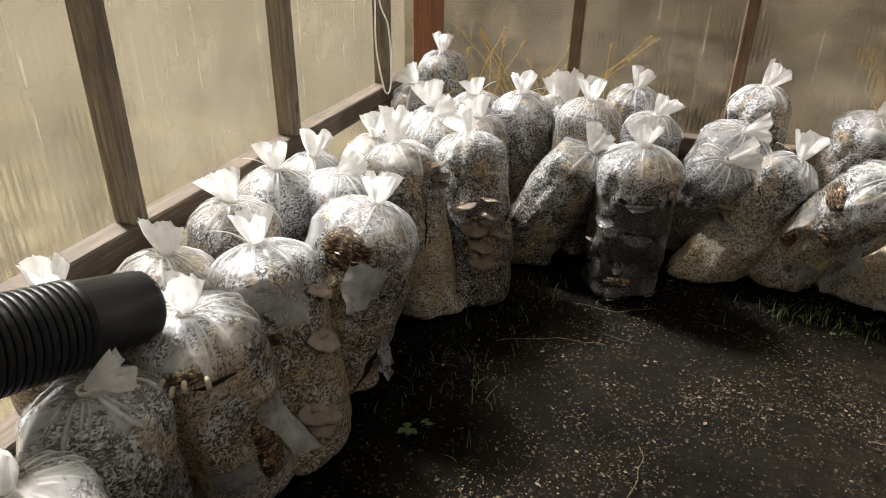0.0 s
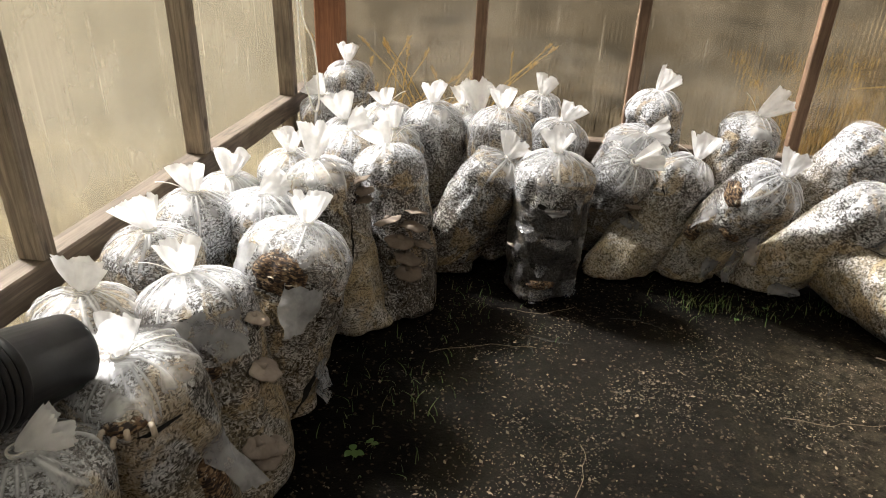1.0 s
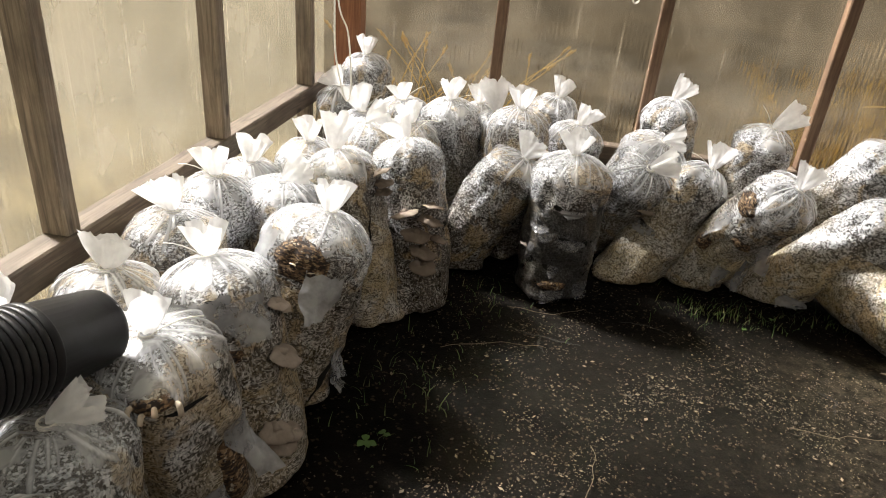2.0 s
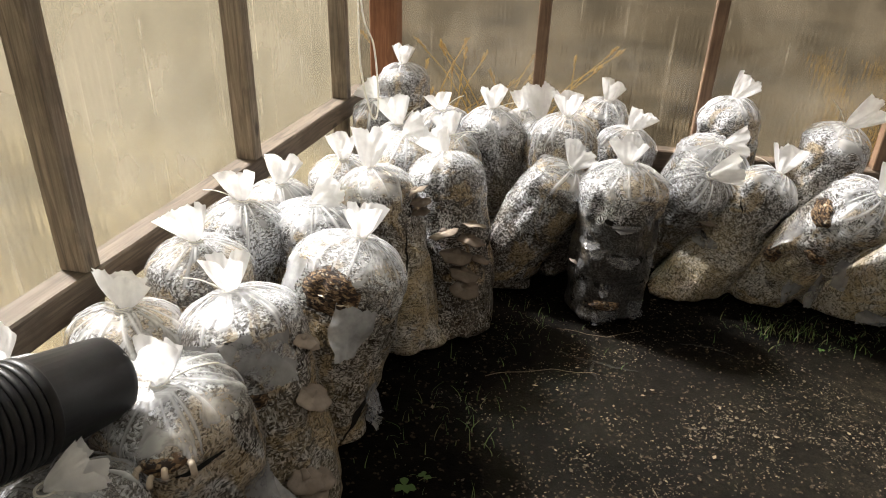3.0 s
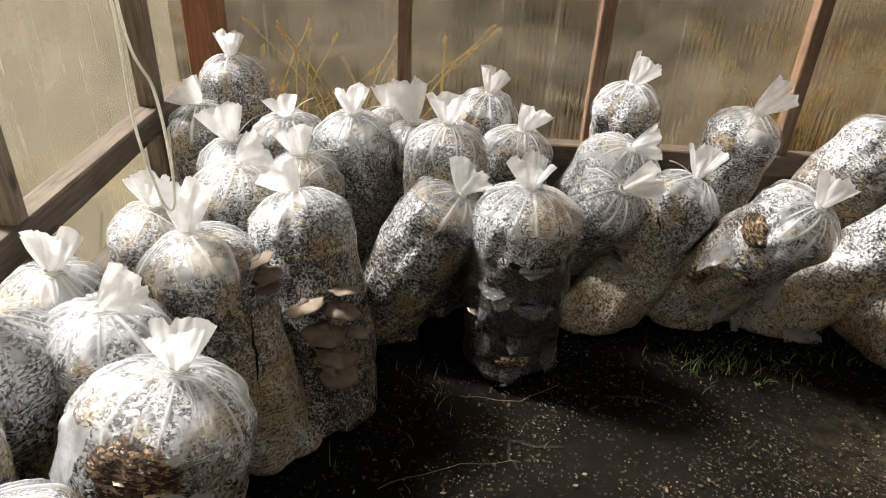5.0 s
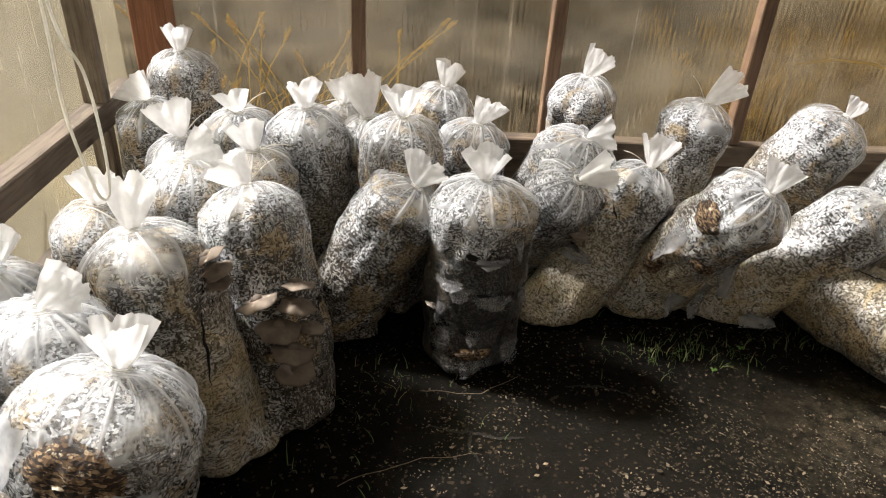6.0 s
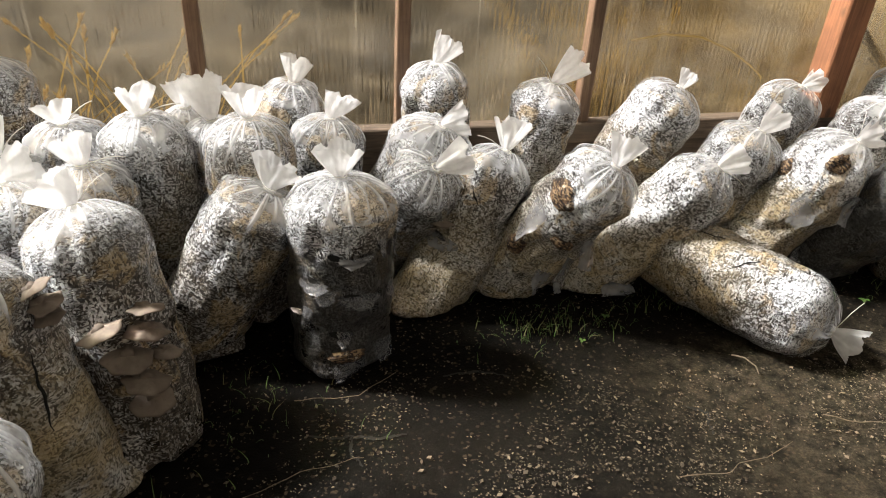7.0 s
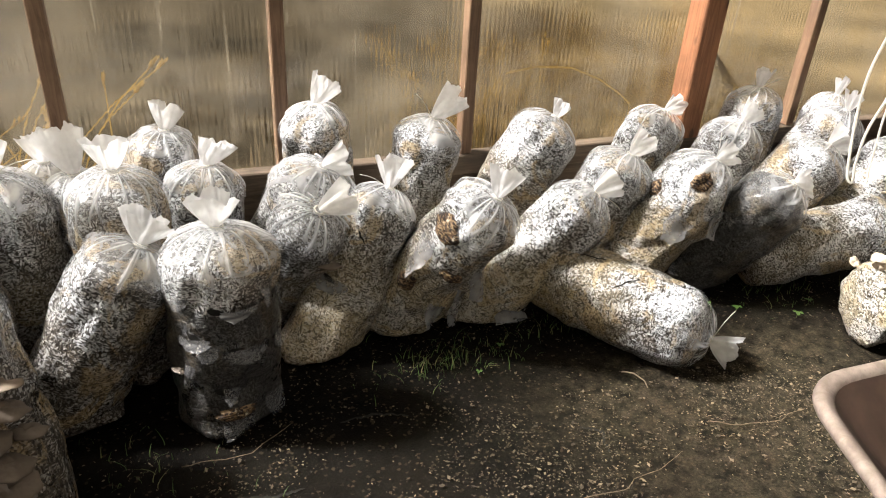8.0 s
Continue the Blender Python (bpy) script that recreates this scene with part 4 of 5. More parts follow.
grow_bag((1.9, 2.54, 0.0), (2.175, 2.44, 0.478), 0.130, 43, LEANING, tail=(0.8, 0, 0.2), spread=0.055, end=(0.5, 0, -0.8), tan=0.75)
grow_bag((2.26, 2.74, 0.0), (2.5, 2.65, 0.53), 0.120, 44, LEANING, tail=(0.4, 0, 0.8), spread=0.05, tan=0.75)
grow_bag((1.74, 2.33, 0.1), (2.3, 2.16, 0.25), 0.122, 45, "pale grow bag lying propped on another bag", film_from=0.9, tan=0.4)
shaggy, shaggy_root = grow_bag((2.18, 2.42, 0.0), (2.48, 2.3, 0.48), 0.130, 46, "leaning grow bag with clumped mushrooms", tan=0.75)
lying, lying_root = grow_bag((0.93, 2.4, 0.15), (1.262, 1.93, 0.095), 0.128, 47, "white-speckled grow bag lying on the ground", tail=(0.75, -0.35, -0.45), spread=0.045, tail_len=0.085, end=(0.8, 0.1, 0.75), end_len=0.1, film_from=0.93, tan=0.5)
clump, clump_root = grow_bag((1.83, 1.90, 0.13), (2.30, 1.80, 0.16), 0.125, 48, "pale yellowish grow bag lying on the ground", film_from=0.93, tan=0.6)

grow_bag((2.70, 2.93, 0.0), (2.74, 2.90, 0.52), 0.118, 49, UPRIGHT, dark=(-0.1, 0.8), spread=0.04)

# ----- holes, tatters and mushrooms on the bags -----
bare_patch(open_bag, open_root, 0.785, -0.08, 0.060, 0.080, 3)
torn_film(open_bag, open_root, 0.66, 0.45, 0.062, 0.048, 0.060, 4, 0.0, FLAP)
torn_film(open_bag, open_root, 0.74, -0.85, 0.080, 0.032, 0.020, 5, 0.0, FLAP)
torn_film(open_bag, open_root, 0.30, 1.30, 0.04, 0.03, 0.05, 6)
torn_film(open_bag, open_root, 0.16, 1.55, 0.05, 0.035, 0.05, 16)
slit(open_bag, open_root, 0.08, 0.95, 0.34, 1.20, 0.012, 2)
for k, (s, a) in enumerate(((0.765, -0.12), (0.755, 0.22))):
    oyster(open_bag, open_root, s, a, 0.016, 0.2, 60 + k, OYSTER_PALE)

torn_film(torn, torn_root, 0.79, 0.30, 0.045, 0.075, 0.018, 7)
torn_film(torn, torn_root, 0.74, 0.95, 0.050, 0.060, 0.030, 8)
torn_film(torn, torn_root, 0.70, -0.15, 0.050, 0.030, 0.028, 9, 0.0, FLAP)
slit(torn, torn_root, 0.86, 0.42, 0.80, 0.80, 0.011, 3)
slit(torn, torn_root, 0.72, -0.25, 0.78, 0.20, 0.006, 4)
bare_patch(torn, torn_root, 0.60, 0.55, 0.022, 0.040, 8)
for s, a, size, k in ((0.77, 1.62, 0.030, 1), (0.74, 1.75, 0.026, 2), (0.575, 1.32, 0.046, 3), (0.55, 1.50, 0.038, 4), (0.28, 1.00, 0.040, 5), (0.25, 1.18, 0.036, 6), (0.22, 1.05, 0.034, 7)):
    oyster(torn, torn_root, s, a, size * 1.25, -0.9, 70 + k, OYSTER_GREY, 0.2)

bare_patch(bud, bud_root, 0.865, 0.50, 0.012, 0.045, 6)
for k, a in enumerate((-0.26, -0.10, 0.02, 0.30)):
    pinhead(bud, bud_root, 0.86 - 0.012 * (k % 2), a + 0.50, 0.014 + 0.008 * (k == 3), 0.0052)
slit(bud, bud_root, 0.83, 0.60, 0.80, 1.25, 0.007, 5)
torn_film(bud, bud_root, 0.50, 1.60, 0.045, 0.035, 0.03, 10)
torn_film(bud, bud_root, 0.26, 0.75, 0.05, 0.05, 0.03, 11)
bare_patch(bud, bud_root, 0.34, 1.35, 0.085, 0.035, 9)
torn_film(bud, bud_root, 0.38, 1.75, 0.085, 0.03, 0.055, 12, 0.0, FLAP)

slit(tall, tall_root, 0.68, 1.02, 0.40, 0.76, 0.003, 6)
for k, (s, size) in enumerate(((0.84, 0.046), (0.79, 0.050), (0.74, 0.044))):
    oyster(tall, tall_root, s, 1.50, size, 0.05, 80 + k, OYSTER)

for k, (s, a, size, tilt, turn) in enumerate(((0.570, 0.12, 0.060, -0.30, -0.35), (0.595, 0.78, 0.054, -0.25, 0.30), (0.530, 0.68, 0.060, -0.45, 0.28), (0.462, 0.42, 0.064, -0.55, 0.10), (0.415, 0.92, 0.044, -0.5, 0.30), (0.362, 0.50, 0.062, -0.55, 0.28), (0.300, 0.46, 0.060, -0.9, 0.05))):
    oyster(fungus, fungus_root, s, a, size, tilt, 90 + k, OYSTER, turn)

for k, (s, a, h, w) in enumerate(((0.665, 0.22, 0.014, 0.045), (0.700, 0.72, 0.026, 0.014), (0.66, 1.20, 0.035, 0.020), (0.715, -0.80, 0.014, 0.022), (0.52, -0.62, 0.012, 0.045), (0.475, -0.35, 0.016, 0.024), (0.450, 0.25, 0.018, 0.050), (0.43, 1.05, 0.020, 0.022), (0.35, -0.70, 0.030, 0.014), (0.25, -0.02, 0.020, 0.020), (0.06, 0.10, 0.045, 0.040), (0.09, 0.9, 0.04, 0.03))):
    torn_film(rag, rag_root, s, a, h, w, 0.016, 20 + k, 0.0, CLEAR if k in (0, 1) else SOOTY)
for k, (s0, a0, s1, a1, w) in enumerate(((0.70, -0.32, 0.68, -0.05, 0.012), (0.73, 0.62, 0.68, 0.82, 0.009), (0.57, -0.75, 0.51, -0.35, 0.010), (0.49, -0.05, 0.47, 0.30, 0.009), (0.47, 0.85, 0.44, 1.15, 0.009), (0.28, -0.30, 0.25, 0.05, 0.014), (0.15, -0.25, 0.12, 0.35, 0.012))):
    slit(rag, rag_root, s0, a0, s1, a1, w, 10 + k)
bare_patch(rag, rag_root, 0.150, 0.02, 0.018, 0.050, 12)
oyster(rag, rag_root, 0.36, -0.90, 0.024, 0.3, 101, OYSTER_GREY)

oyster(split, split_root, 0.50, -0.98, 0.058, -0.25, 102, OYSTER, -0.1)
slit(split, split_root, 0.42, -1.25, 0.40, -0.75, 0.012, 20)
slit(split, split_root, 0.72, -0.75, 0.66, -0.45, 0.004, 24)
torn_film(split, split_root, 0.38, -0.85, 0.022, 0.055, 0.012, 30)
bare_patch(hole, hole_root, 0.79, -1.10, 0.040, 0.050, 15)
bare_patch(hole, hole_root, 0.43, -1.00, 0.035, 0.030, 16)
bare_patch(hole, hole_root, 0.60, -0.20, 0.018, 0.042, 17)
for k, (s, a, h, w) in enumerate(((0.60, -1.2, 0.05, 0.035), (0.42, 0.7, 0.06, 0.03), (0.36, 0.1, 0.03, 0.03), (0.60, 0.75, 0.04, 0.04))):
    torn_film(hole, hole_root, s, a, h, w, 0.03, 34 + k, 0.03)
for k, (s, a, h, w) in enumerate(((0.72, 0.9, 0.06, 0.04), (0.60, 0.9, 0.04, 0.03), (0.12, 0.3, 0.04, 0.05))):
    torn_film(plump, plump_root, s, a, h, w, 0.045, 40 + k)
bare_patch(wreck, wreck_root, 0.87, -0.75, 0.035, 0.035, 18)
bare_patch(wreck, wreck_root, 0.67, -1.70, 0.035, 0.030, 19)
for k, (s, a, h, w) in enumerate(((0.70, 0.35, 0.05, 0.03), (0.56, -0.5, 0.05, 0.04), (0.40, 0.9, 0.06, 0.04), (0.78, 1.0, 0.05, 0.05), (0.30, 0.7, 0.05, 0.03))):
    torn_film(wreck, wreck_root, s, a, h, w, 0.035, 44 + k)
for k, (s, a, size) in enumerate(((0.14, -0.4, 0.05), (0.10, 0.2, 0.045), (0.18, 0.5, 0.04))):
    oyster(wreck, wreck_root, s, a, size, 0.5, 110 + k, OYSTER_PALE)
slit(lying, lying_root, 0.45, -0.6, 0.56, -1.1, 0.003, 21)
slit(lying, lying_root, 0.22, -1.1, 0.36, -1.3, 0.003, 22)
for k in range(6):
    oyster(shaggy, shaggy_root, 0.45 + 0.07 * k, -0.6 + 0.35 * (k % 3), 0.04, 0.3, 120 + k, OYSTER_PALE)
for k in range(7):
    oyster(clump, clump_root, 0.05 + 0.05 * (k % 3), -0.9 - 0.22 * k, 0.034, 0.2, 130 + k, OYSTER_PALE)


# ---------- stack of nested black pots lying on the bags ----------
def pot_stack(tip, tail_end, r):
    tip, tail_end = Vector(tip), Vector(tail_end)
    axis = tip - tail_end
    length = axis.length
    z = axis.normalized()
    x = z.orthogonal().normalized()
    m = Matrix.Translation(tail_end) @ Matrix((x, z.cross(x), z)).transposed().to_4x4()
    root = new("pot_stack")
    root.matrix_world = m
    tagged(root, "stack of nested black plastic plant pots lying on grow bags", "plant pots")
    n = 40

    def lathe(profile):
        bm = bmesh.new()
        rows = [[bm.verts.new((math.cos(k * math.tau / n) * q, math.sin(k * math.tau / n) * q, h)) for k in range(n)] for q, h in profile]
        for r0, r1 in zip(rows, rows[1:]):
            for k in range(n):
                bm.faces.new((r0[k], r0[(k + 1) % n], r1[(k + 1) % n], r1[k]))
        bmesh.ops.recalc_face_normals(bm, faces=bm.faces)
        return bm

    cup = 0.165
    start = length - cup
    # the front pot shows its whole wall and its rounded foot
    part("pot", lathe([(0.001, length - 0.004), (r * 0.70, length - 0.004), (r * 0.78, length - 0.001), (r * 0.835, length - 0.006), (r * 0.85, length - 0.014), (r * 0.94, start + 0.016), (r * 0.985, start + 0.014), (r, start + 0.010), (r, start - 0.002), (r * 0.95, start - 0.004), (r * 0.92, start + 0.02)]), BLACK_POT, root)
    k = 1
    while start - k * 0.0145 > 0:
        h = start - k * 0.0145
        part("pot", lathe([(r * 0.93, h + 0.014), (r * 0.955, h + 0.0115), (r * 0.985, h + 0.0095), (r, h + 0.008), (r * 1.004, h + 0.004), (r, h - 0.001), (r * 0.95, h - 0.003), (r * 0.90, h + 0.01)]), BLACK_POT, root)
        k += 1


pot_stack((-0.955, 0.86, 0.515), (-1.06, 0.28, 0.66), 0.085)


# ---------- cords, tub, litter, plants ----------
def cord(pts, radius=0.0028, label="thin white cord hanging in a long loop"):
    bm = bmesh.new()
    pts = [Vector(p) for p in pts]
    fine = []
    for i in range(len(pts) - 1):
        p0, p1, p2, p3 = pts[max(0, i - 1)], pts[i], pts[i + 1], pts[min(len(pts) - 1, i + 2)]
        for k in range(8):
            t = k / 8
            fine.append(0.5 * ((2 * p1) + (p2 - p0) * t + (2 * p0 - 5 * p1 + 4 * p2 - p3) * t * t + (3 * p1 - p0 - 3 * p2 + p3) * t ** 3))
    fine.append(pts[-1])
    tube(bm, fine, radius, 6)
    return tagged(new("hanging_cord", mesh_of("hanging_cord", bm, ROPE)), label, "cord", "hanging cords")


def scatter_chips():
    """Loose straw chips trodden into the floor."""
    rng = random.Random(5)
    verts, faces = [], []
    made = 0
    while made < 26000:
        x, y = rng.uniform(-1.15, 3.0), rng.uniform(0.7, 2.95)
        d = bed_shade_at(x, y)
        dens = 0.30 + 0.35 * moss_at(x, y) + 1.1 * noise.noise((x * 2.6, y * 2.6, 7.0)) + 0.7 * noise.noise((x * 8, y * 8, 3.0))
        if rng.random() > max(0.03, dens) * (1 - 0.78 * d):
            continue
        made += 1
        size = rng.uniform(0.0014, 0.0042) * (2.2 if rng.random() < 0.07 else 1)
        w = size * rng.uniform(0.25, 0.7)
        a = rng.random() * math.tau
        z = 0.010 * noise.noise((x * 2.3, y * 2.3, 0.3)) + 0.006 * noise.noise((x * 9, y * 9, 2.0)) - 0.002
        ca, sa = math.cos(a), math.sin(a)
        k = len(verts)
        t1, t2 = rng.uniform(-0.6, 0.6) * w, rng.uniform(0.0, 0.0015)
        for u, v, h in ((-size, -w * 0.4, t2), (0.1 * size, -w, 0.001 + t1 * 0.4), (size, w * 0.2, t2 + 0.0008), (-0.2 * size, w, 0.0015 - t1 * 0.4)):
            verts.append((x + ca * u - sa * v, y + sa * u + ca * v, z + h + 0.0015))
        faces.append((k, k + 1, k + 2))
        faces.append((k, k + 2, k + 3))
    me = bpy.data.meshes.new("straw_chips")
    me.from_pydata(verts, [], faces)
    me.materials.append(CHIPS)
    tagged(new("straw_chips", me), "scattered pale straw chips on the soil", "straw", kind="stuff")


def grass(name, spots, label, seed):
    rng = random.Random(seed)
    verts, faces = [], []
    for cx, cy, spread_x, spread_y, count, height in spots:
        for _ in range(count):
            x, y = cx + rng.gauss(0, spread_x), cy + rng.gauss(0, spread_y)
            a = rng.random() * math.tau
            h, lean = height * rng.uniform(0.4, 1.2), rng.uniform(0.2, 1.1)
            w = rng.uniform(0.0008, 0.002)
            dx, dy = math.cos(a), math.sin(a)
            k = len(verts)
            for i in range(5):
                t = i / 4
                ww = w * (1 - t * 0.92)
                px, py, pz = x + dx * h * lean * t * t, y + dy * h * lean * t * t, h * (t - 0.35 * lean * t * t)
                verts.append((px - dy * ww, py + dx * ww, pz))
                verts.append((px + dy * ww, py - dx * ww, pz))
            for i in range(4):
                faces.append((k + 2 * i, k + 2 * i + 1, k + 2 * i + 3, k + 2 * i + 2))
    me = bpy.data.meshes.new(name)
    me.from_pydata(verts, [], faces)
    me.materials.append(BLADES)
    return tagged(new(name, me), label, "grass", kind="stuff")


def twig(pts, radius, label="dry straw stalk on the soil"):
    bm = bmesh.new()
    line = [Vector(p) for p in pts]
    fine = []
    for i, (a, b) in enumerate(zip(line, line[1:])):
        for k in range(6):
            t = k / 6
            p = a.lerp(b, t)
            fine.append(p + Vector((noise.noise((p.x * 14, p.y * 14, 1.0)), noise.noise((p.x * 14, p.y * 14, 8.0)), 0)) * 0.02)
    fine.append(line[-1])
    tube(bm, fine, radius * 0.7, 6, 0.5)
    tagged(new("twig", mesh_of("twig", bm, TWIG)), label, "twig", "twigs on the floor")


def ground_crack(pts, width, seed):
    """An open drying crack: a dark ragged furrow in the crust."""
    rng = random.Random(seed)
    bm = bmesh.new()
    rows = []
    n = 8
    line = []
    for a, b in zip(pts, pts[1:]):
        for k in range(n):
            t = k / n
            line.append(Vector((a[0] + (b[0] - a[0]) * t + rng.uniform(-0.004, 0.004), a[1] + (b[1] - a[1]) * t + rng.uniform(-0.004, 0.004), 0)))
    for i, p in enumerate(line):
        d = (line[min(i + 1, len(line) - 1)] - line[max(0, i - 1)]).normalized()
        nrm = Vector((-d.y, d.x, 0))
        w = width * rng.uniform(0.4, 1.2) * math.sin(math.pi * (0.06 + 0.88 * i / len(line))) ** 0.5
        z = 0.010 * noise.noise((p.x * 2.3, p.y * 2.3, 0.3)) + 0.006 * noise.noise((p.x * 9, p.y * 9, 2.0)) + 0.004 * noise.noise((p.x * 31, p.y * 31, 5.0)) - 0.0035
        rows.append([bm.verts.new(p + nrm * w + Vector((0, 0, z))), bm.verts.new(p + Vector((0, 0, z - 0.001))), bm.verts.new(p - nrm * w + Vector((0, 0, z)))])
    for r0, r1 in zip(rows, rows[1:]):
        for k in range(2):
            bm.faces.new((r0[k], r0[k + 1], r1[k + 1], r1[k]))
    tagged(new("soil_crack", mesh_of("soil_crack", bm, CRACK)), "dark drying crack in the earth floor", "crack", kind="structure")


scatter_chips()
grass("grass_tuft", [(0.52, 2.20, 0.13, 0.05, 150, 0.045), (0.95, 2.26, 0.12, 0.04, 60, 0.04), (1.85, 2.2, 0.15, 0.06, 60, 0.05)], "thin green grass growing at the foot of the bags", 11)
grass("grass_sparse", [(-0.50, 1.45, 0.10, 0.16, 90, 0.05), (-0.35, 2.0, 0.1, 0.08, 60, 0.04)], "sparse grass in the dark bed soil", 12)

# ----- cords -----
cord([(-0.745, 1.53, 2.29), (-0.745, 1.53, 1.40), (-0.734, 1.521, 1.065), (-0.72, 1.489, 0.935), (-0.693, 1.464, 0.848), (-0.681, 1.459, 0.827), (-0.675, 1.467, 0.838), (-0.681, 1.489, 0.889), (-0.698, 1.514, 0.974), (-0.728, 1.524, 1.065), (-0.74, 1.55, 1.40), (-0.74, 1.55, 2.29)], 0.0021)
cord([(0.045, 2.98, 2.29), (0.042, 2.98, 1.2), (0.045, 2.98, 1.0), (0.06, 2.98, 0.957), (0.08, 2.98, 1.0), (0.088, 2.98, 1.2), (0.09, 2.98, 2.29)], 0.0035)
cord([(1.13, 1.60, 2.29), (1.12, 1.60, 1.45), (1.088, 1.587, 1.122), (1.067, 1.59, 0.995), (1.055, 1.577, 0.907), (1.045, 1.554, 0.824), (1.042, 1.543, 0.797), (1.047, 1.535, 0.793), (1.052, 1.545, 0.827), (1.066, 1.554, 0.891), (1.087, 1.551, 0.962), (1.103, 1.555, 1.068), (1.13, 1.56, 1.45), (1.14, 1.56, 2.29)], 0.0027)
cord([(1.18, 1.58, 2.29), (1.18, 1.58, 1.45), (1.153, 1.575, 1.084), (1.126, 1.571, 0.927), (1.115, 1.561, 0.862), (1.105, 1.55, 0.808), (1.1, 1.542, 0.781)], 0.0024, "loose end of thin white cord")



# ----- large tub -----
def tub(outline, rim_z, floor_z):
    """A broad plastic trough with a thick rolled rim."""
    root = new("tub")
    cx = sum(p[0] for p in outline) / len(outline)
    cy = sum(p[1] for p in outline) / len(outline)
    root.location = (cx, cy, 0)
    tagged(root, "dirty white plastic trough with dark brown inside", "tub")
    pts = []
    n = len(outline)
    for i in range(n):
        a, b, c = (Vector((*outline[(i + k) % n], 0)) for k in (-1, 0, 1))
        ra = 0.15
        p, q = b + (a - b).normalized() * ra, b + (c - b).normalized() * ra
        for k in range(9):
            t = k / 8
            pts.append(p * (1 - t) ** 2 + b * (2 * t * (1 - t)) + q * t * t)
    ring = [v - Vector((cx, cy, 0)) for v in pts]

    def shell(levels):
        bm = bmesh.new()
        rows = []
        for grow, z in levels:
            rows.append([bm.verts.new((v.x + v.normalized().x * grow, v.y + v.normalized().y * grow, z)) for v in ring])
        for r0, r1 in zip(rows, rows[1:]):
            for k in range(len(ring)):
                bm.faces.new((r0[k], r0[(k + 1) % len(ring)], r1[(k + 1) % len(ring)], r1[k]))
        return bm, rows

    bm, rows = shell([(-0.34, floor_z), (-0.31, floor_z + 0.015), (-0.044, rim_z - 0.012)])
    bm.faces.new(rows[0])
    part("inside", bm, TUB_IN, root, "dark brown inside of the trough")
    bm, rows = shell([(-0.36, 0.004), (-0.33, 0.02), (-0.03, rim_z - 0.02)])
    bm.faces.new(rows[0][::-1])
    part("outer_wall", bm, TUB, root)
    bm, rows = shell([(-0.046, rim_z - 0.016), (-0.038, rim_z - 0.004), (-0.020, rim_z + 0.002), (-0.008, rim_z), (0.0, rim_z - 0.008), (0.001, rim_z - 0.02), (-0.010, rim_z - 0.024)])
    part("rim", bm, TUB, root, "thick rolled rim")


tub([(1.10, 1.54), (1.90, 1.50), (1.85, 0.55), (0.70, 0.55)], 0.30, 0.05)

# ----- stalks, cracks -----
twig([(0.99, 1.985, 0.006), (1.02, 1.96, 0.016), (1.03, 1.93, 0.012), (1.02, 1.90, 0.006)], 0.004, "short bent pale root on the soil")
twig([(0.62, 1.62, 0.004), (0.75, 1.60, 0.006), (0.95, 1.66, 0.004)], 0.002)
twig([(1.10, 1.72, 0.004), (1.25, 1.66, 0.006), (1.40, 1.68, 0.004)], 0.002)
twig([(-0.43, 1.70, 0.004), (-0.25, 1.78, 0.010), (-0.10, 1.80, 0.004)], 0.0016)
twig([(-0.25, 2.02, 0.004), (-0.10, 2.00, 0.006), (0.02, 2.08, 0.004)], 0.0018)
twig([(0.35, 1.22, 0.004), (0.45, 1.18, 0.008), (0.58, 1.16, 0.004)], 0.004)
twig([(0.02, 1.15, 0.004), (0.05, 1.25, 0.008), (0.04, 1.38, 0.004)], 0.002)
ground_crack([(-0.22, 1.90), (-0.12, 1.885), (-0.06, 1.86), (0.02, 1.87)], 0.006, 1)
ground_crack([(-0.12, 1.885), (-0.13, 1.83), (-0.10, 1.78)], 0.004, 2)
ground_crack([(0.75, 1.83), (0.80, 1.80), (0.78, 1.76), (0.77, 1.72)], 0.005, 3)
ground_crack([(0.15, 2.06), (0.25, 2.05), (0.34, 2.02)], 0.005, 4)


# ----- dry grass outside the back wall -----
def ribbon(verts, faces, pts, widths, side):
    """A thin strip along points, as wide as given on either side."""
    k = len(verts)
    for p, w in zip(pts, widths):
        verts.append((p[0] - side[0] * w, p[1] - side[1] * w, p[2] - side[2] * w))
        verts.append((p[0] + side[0] * w, p[1] + side[1] * w, p[2] + side[2] * w))
    for i in range(len(pts) - 1):
        faces.append((k + 2 * i, k + 2 * i + 1, k + 2 * i + 3, k + 2 * i + 2))


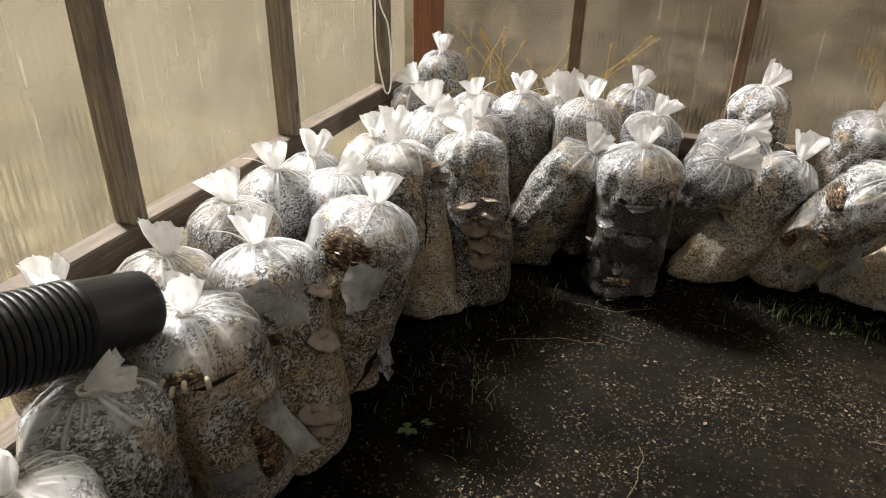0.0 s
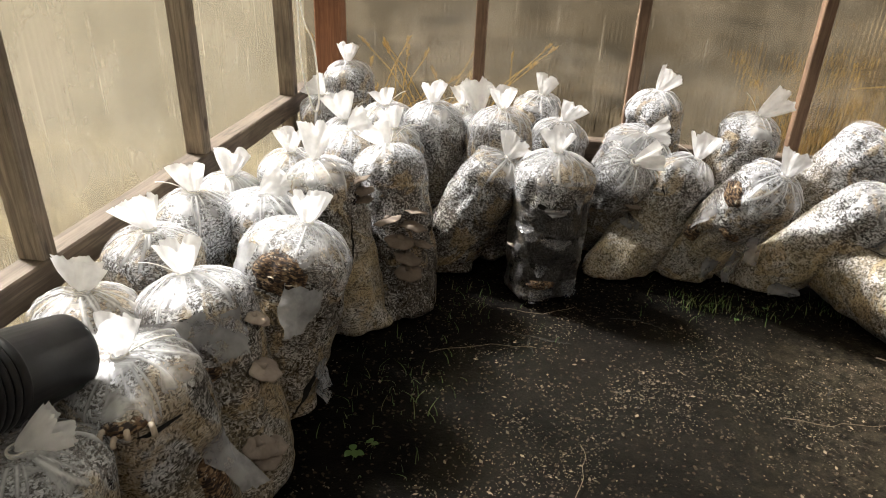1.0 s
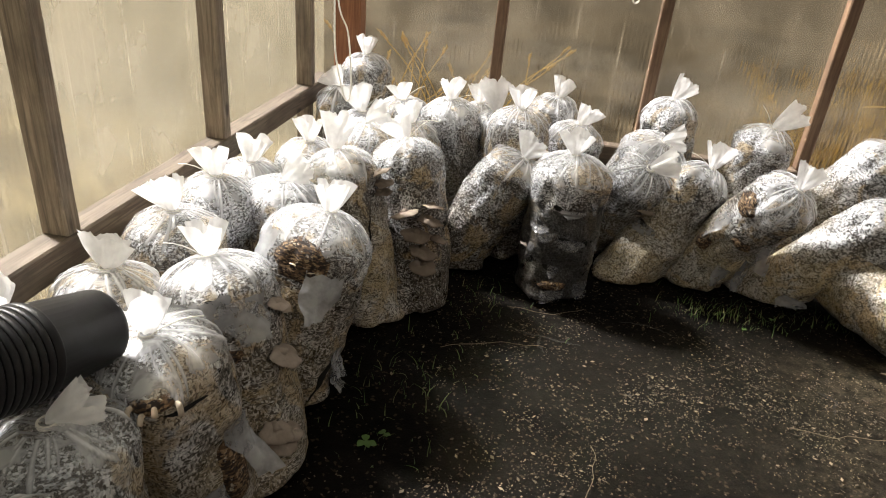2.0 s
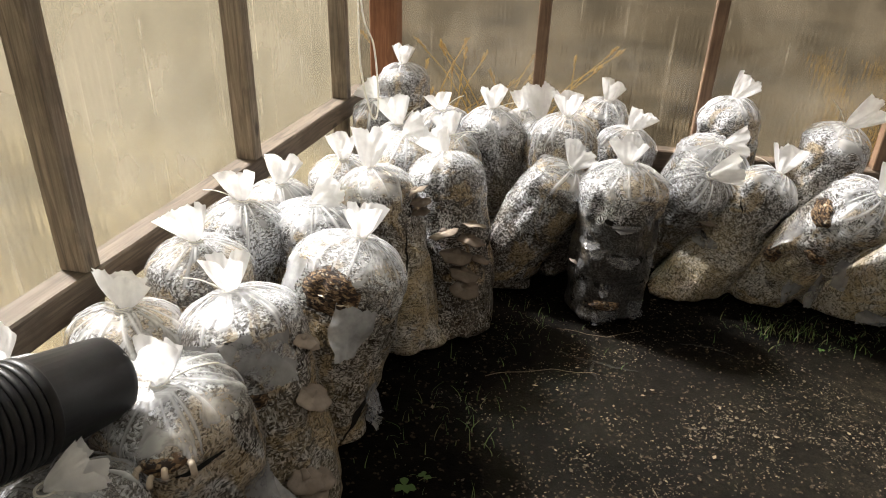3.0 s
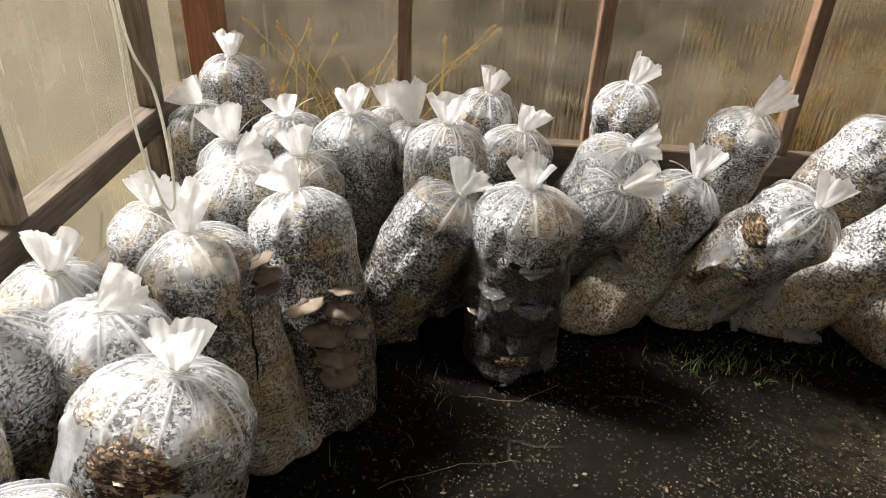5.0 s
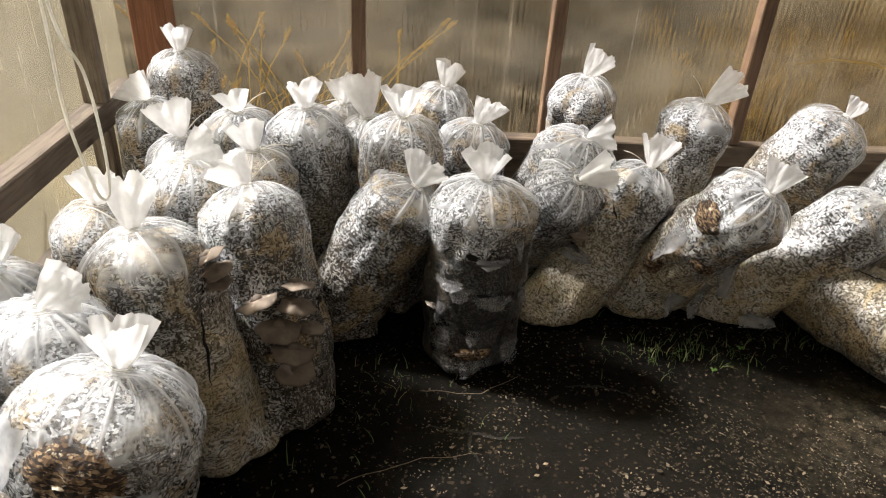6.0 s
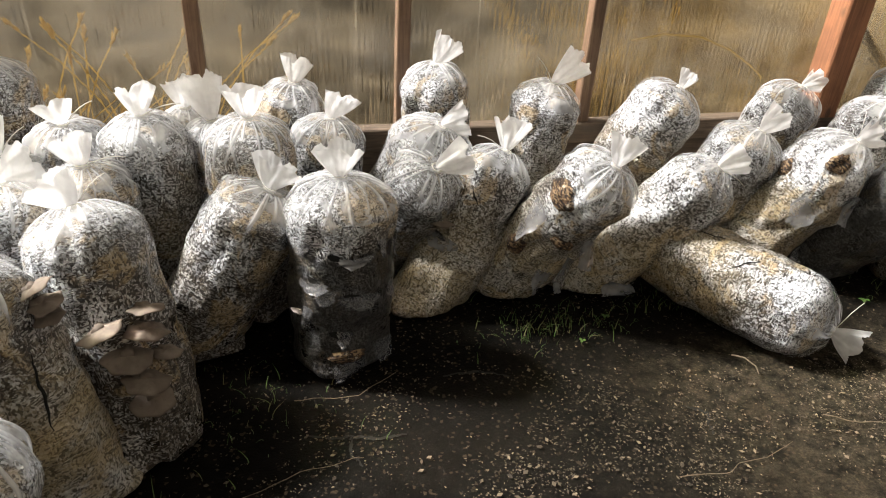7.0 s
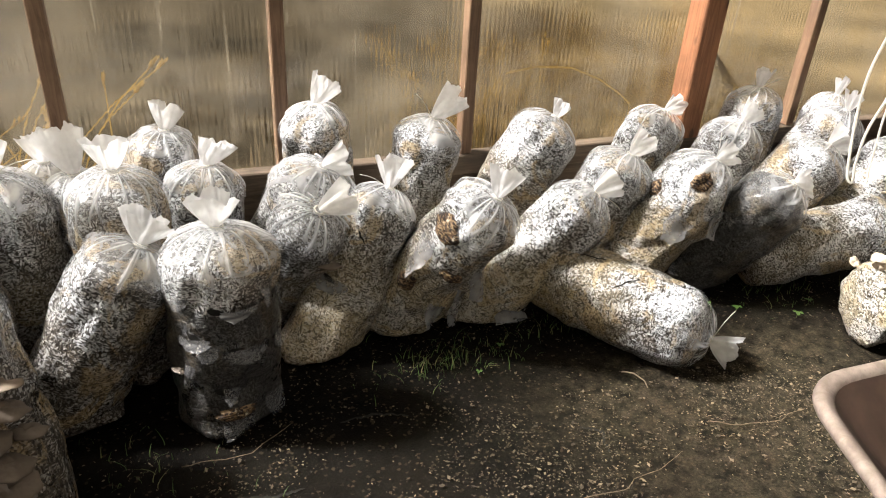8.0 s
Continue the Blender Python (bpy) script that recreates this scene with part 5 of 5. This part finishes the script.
def dry_grass(name, x0, x1, y0, y1, count, seed, label):
    """Dry stalks with feathery heads, of thin strips that let the sun through."""
    rng = random.Random(seed)
    verts, faces = [], []
    for _ in range(count):
        x, y = rng.uniform(x0, x1), rng.uniform(y0, y1)
        h, lean = rng.uniform(0.45, 0.95), rng.uniform(-0.4, 0.55)
        pts = [(x + lean * h * t * t, y, -0.06 + h * (t - 0.18 * t * t)) for t in (0, 0.3, 0.6, 0.8, 1.0)]
        ribbon(verts, faces, pts, [0.0026] * 5, (1, 0.2, -lean * 0.5))
        tip, d = Vector(pts[-1]), (Vector(pts[-1]) - Vector(pts[-2])).normalized()
        for k in range(9):
            o = tip - d * 0.006 * k
            sway = Vector((rng.uniform(-1, 1), rng.uniform(-0.3, 0.3), rng.uniform(0.2, 1.2))).normalized()
            end = o + (d + sway * 0.7).normalized() * rng.uniform(0.015, 0.032)
            ribbon(verts, faces, [o, o.lerp(end, 0.5), end], [0.001, 0.0045, 0.0005], (1, 0.2, 0.1))
    me = bpy.data.meshes.new(name)
    me.from_pydata(verts, [], faces)
    me.materials.append(DRY)
    return tagged(new(name, me), label, "grass", kind="stuff")


dry_grass("dry_grass", -1.15, -0.35, Y1 + 0.08, Y1 + 0.13, 46, 31, "dry yellow grass stalks behind the cladding")
dry_grass("dry_grass_far", 0.9, 3.2, Y1 + 0.3, Y1 + 1.6, 120, 32, "dry yellow grass in the field behind the greenhouse")


def weeds(name, x0, x1, y0, y1, count, seed, label):
    """Rank weeds standing outside: broad bent blades of many tints."""
    rng = random.Random(seed)
    verts, faces = [], []
    for _ in range(count):
        x, y = rng.uniform(x0, x1), y0 + (y1 - y0) * rng.random() ** 1.5
        patch = noise.noise((x * 1.1, y * 1.1, 9.0))
        if y > Y1 and x - 0.46 * y + 0.4 * patch < -0.5 and rng.random() < 0.92:
            continue
        h = rng.uniform(0.10, 0.42) * (1 + 1.1 * patch)
        a, w, lean = rng.random() * math.tau, rng.uniform(0.006, 0.03), rng.uniform(0.2, 1.0)
        k = len(verts)
        for i in range(4):
            t = i / 3
            ww = w * (1 - t * 0.85)
            px, py, pz = x + math.cos(a) * h * lean * t * t, y + math.sin(a) * h * lean * t * t, -0.06 + h * (t - 0.3 * lean * t * t)
            verts.append((px - math.sin(a) * ww, py + math.cos(a) * ww, pz))
            verts.append((px + math.sin(a) * ww, py - math.cos(a) * ww, pz))
        for i in range(3):
            faces.append((k + 2 * i, k + 2 * i + 1, k + 2 * i + 3, k + 2 * i + 2))
    me = bpy.data.meshes.new(name)
    me.from_pydata(verts, [], faces)
    me.materials.append(WEEDS)
    return tagged(new(name, me), label, "weeds", kind="stuff")


weeds("weeds", -1.6, 4.6, Y1 + 0.25, Y1 + 5.0, 4200, 51, "rank olive and brown weeds outside the back wall")
weeds("weeds_side", -6.0, X0 - 0.5, -1.0, 6.0, 3800, 52, "rank weeds in the field beside the greenhouse")


def cladding_mark(pts, width, material, label):
    verts, faces = [], []
    ribbon(verts, faces, pts, [width] * len(pts), (0.3, 0.2, 0.93))
    me = bpy.data.meshes.new("grass_stalk")
    me.from_pydata(verts, [], faces)
    me.materials.append(material)
    tagged(new("grass_stalk", me), label, "grass stalk")


# yellow strip added for a bright arc of light on the cladding
cladding_mark([(1.117, 3.14, 0.62), (1.257, 3.14, 0.642), (1.42, 3.14, 0.631), (1.569, 3.14, 0.578), (1.685, 3.14, 0.511), (1.749, 3.14, 0.464), (1.80, 3.14, -0.05)], 0.004, DRY, "yellow strip standing in for a sunlit arc on the cladding")
# dark strips added where a twig's shadow lies on the cladding
for k in range(5):
    cladding_mark([(2.45, 3.15, -0.05), (2.40 - 0.03 * k, 3.15, 0.40 + 0.03 * k), (2.30 - 0.02 * k, 3.145, 0.56 + 0.02 * k), (2.17 - 0.02 * k, 3.14, 0.62 + 0.03 * k)], 0.005, WOOD_SILL, "dark strip standing in for a twig's shadow on the cladding")


def seedling(x, y, size, seed):
    """A small broad-leaved weed: a stem and a few rounded leaves."""
    rng = random.Random(seed)
    root = new("seedling")
    root.location = (x, y, 0.0)
    tagged(root, "small green broad-leaved weed in the soil", "weed", "weeds in the floor")
    bm = bmesh.new()
    tube(bm, [(0, 0, -0.004), (size * 0.1, 0, size * 0.5), (size * 0.05, size * 0.1, size)], size * 0.04, 5, 0.6)
    part("stem", bm, BLADES, root)
    for k in range(4):
        a = k * 1.7 + rng.random()
        bm = bmesh.new()
        d, side = Vector((math.cos(a), math.sin(a), 0.25)), Vector((-math.sin(a), math.cos(a), 0))
        o = Vector((size * 0.06, size * 0.06, size * (0.6 + 0.12 * k)))
        rows = []
        for i in range(6):
            t = i / 5
            w = size * 0.36 * math.sin(math.pi * min(0.98, 0.04 + 0.94 * t)) ** 0.8
            c = o + d * (size * (0.1 + 0.85 * t)) + Vector((0, 0, -size * 0.25 * t * t))
            rows.append([bm.verts.new(c - side * w + Vector((0, 0, w * 0.25))), bm.verts.new(c), bm.verts.new(c + side * w + Vector((0, 0, w * 0.25)))])
        for r0, r1 in zip(rows, rows[1:]):
            for q in range(2):
                bm.faces.new((r0[q], r0[q + 1], r1[q + 1], r1[q]))
        part("leaf", bm, BLADES, root)


for k, (x, y, size) in enumerate(((-0.536, 1.208, 0.030), (-0.50, 1.26, 0.018), (1.60, 2.16, 0.018), (1.52, 2.22, 0.014), (1.78, 2.06, 0.020), (0.70, 2.22, 0.014), (0.58, 2.12, 0.012), (1.90, 2.12, 0.016))):
    seedling(x, y, size, 200 + k)
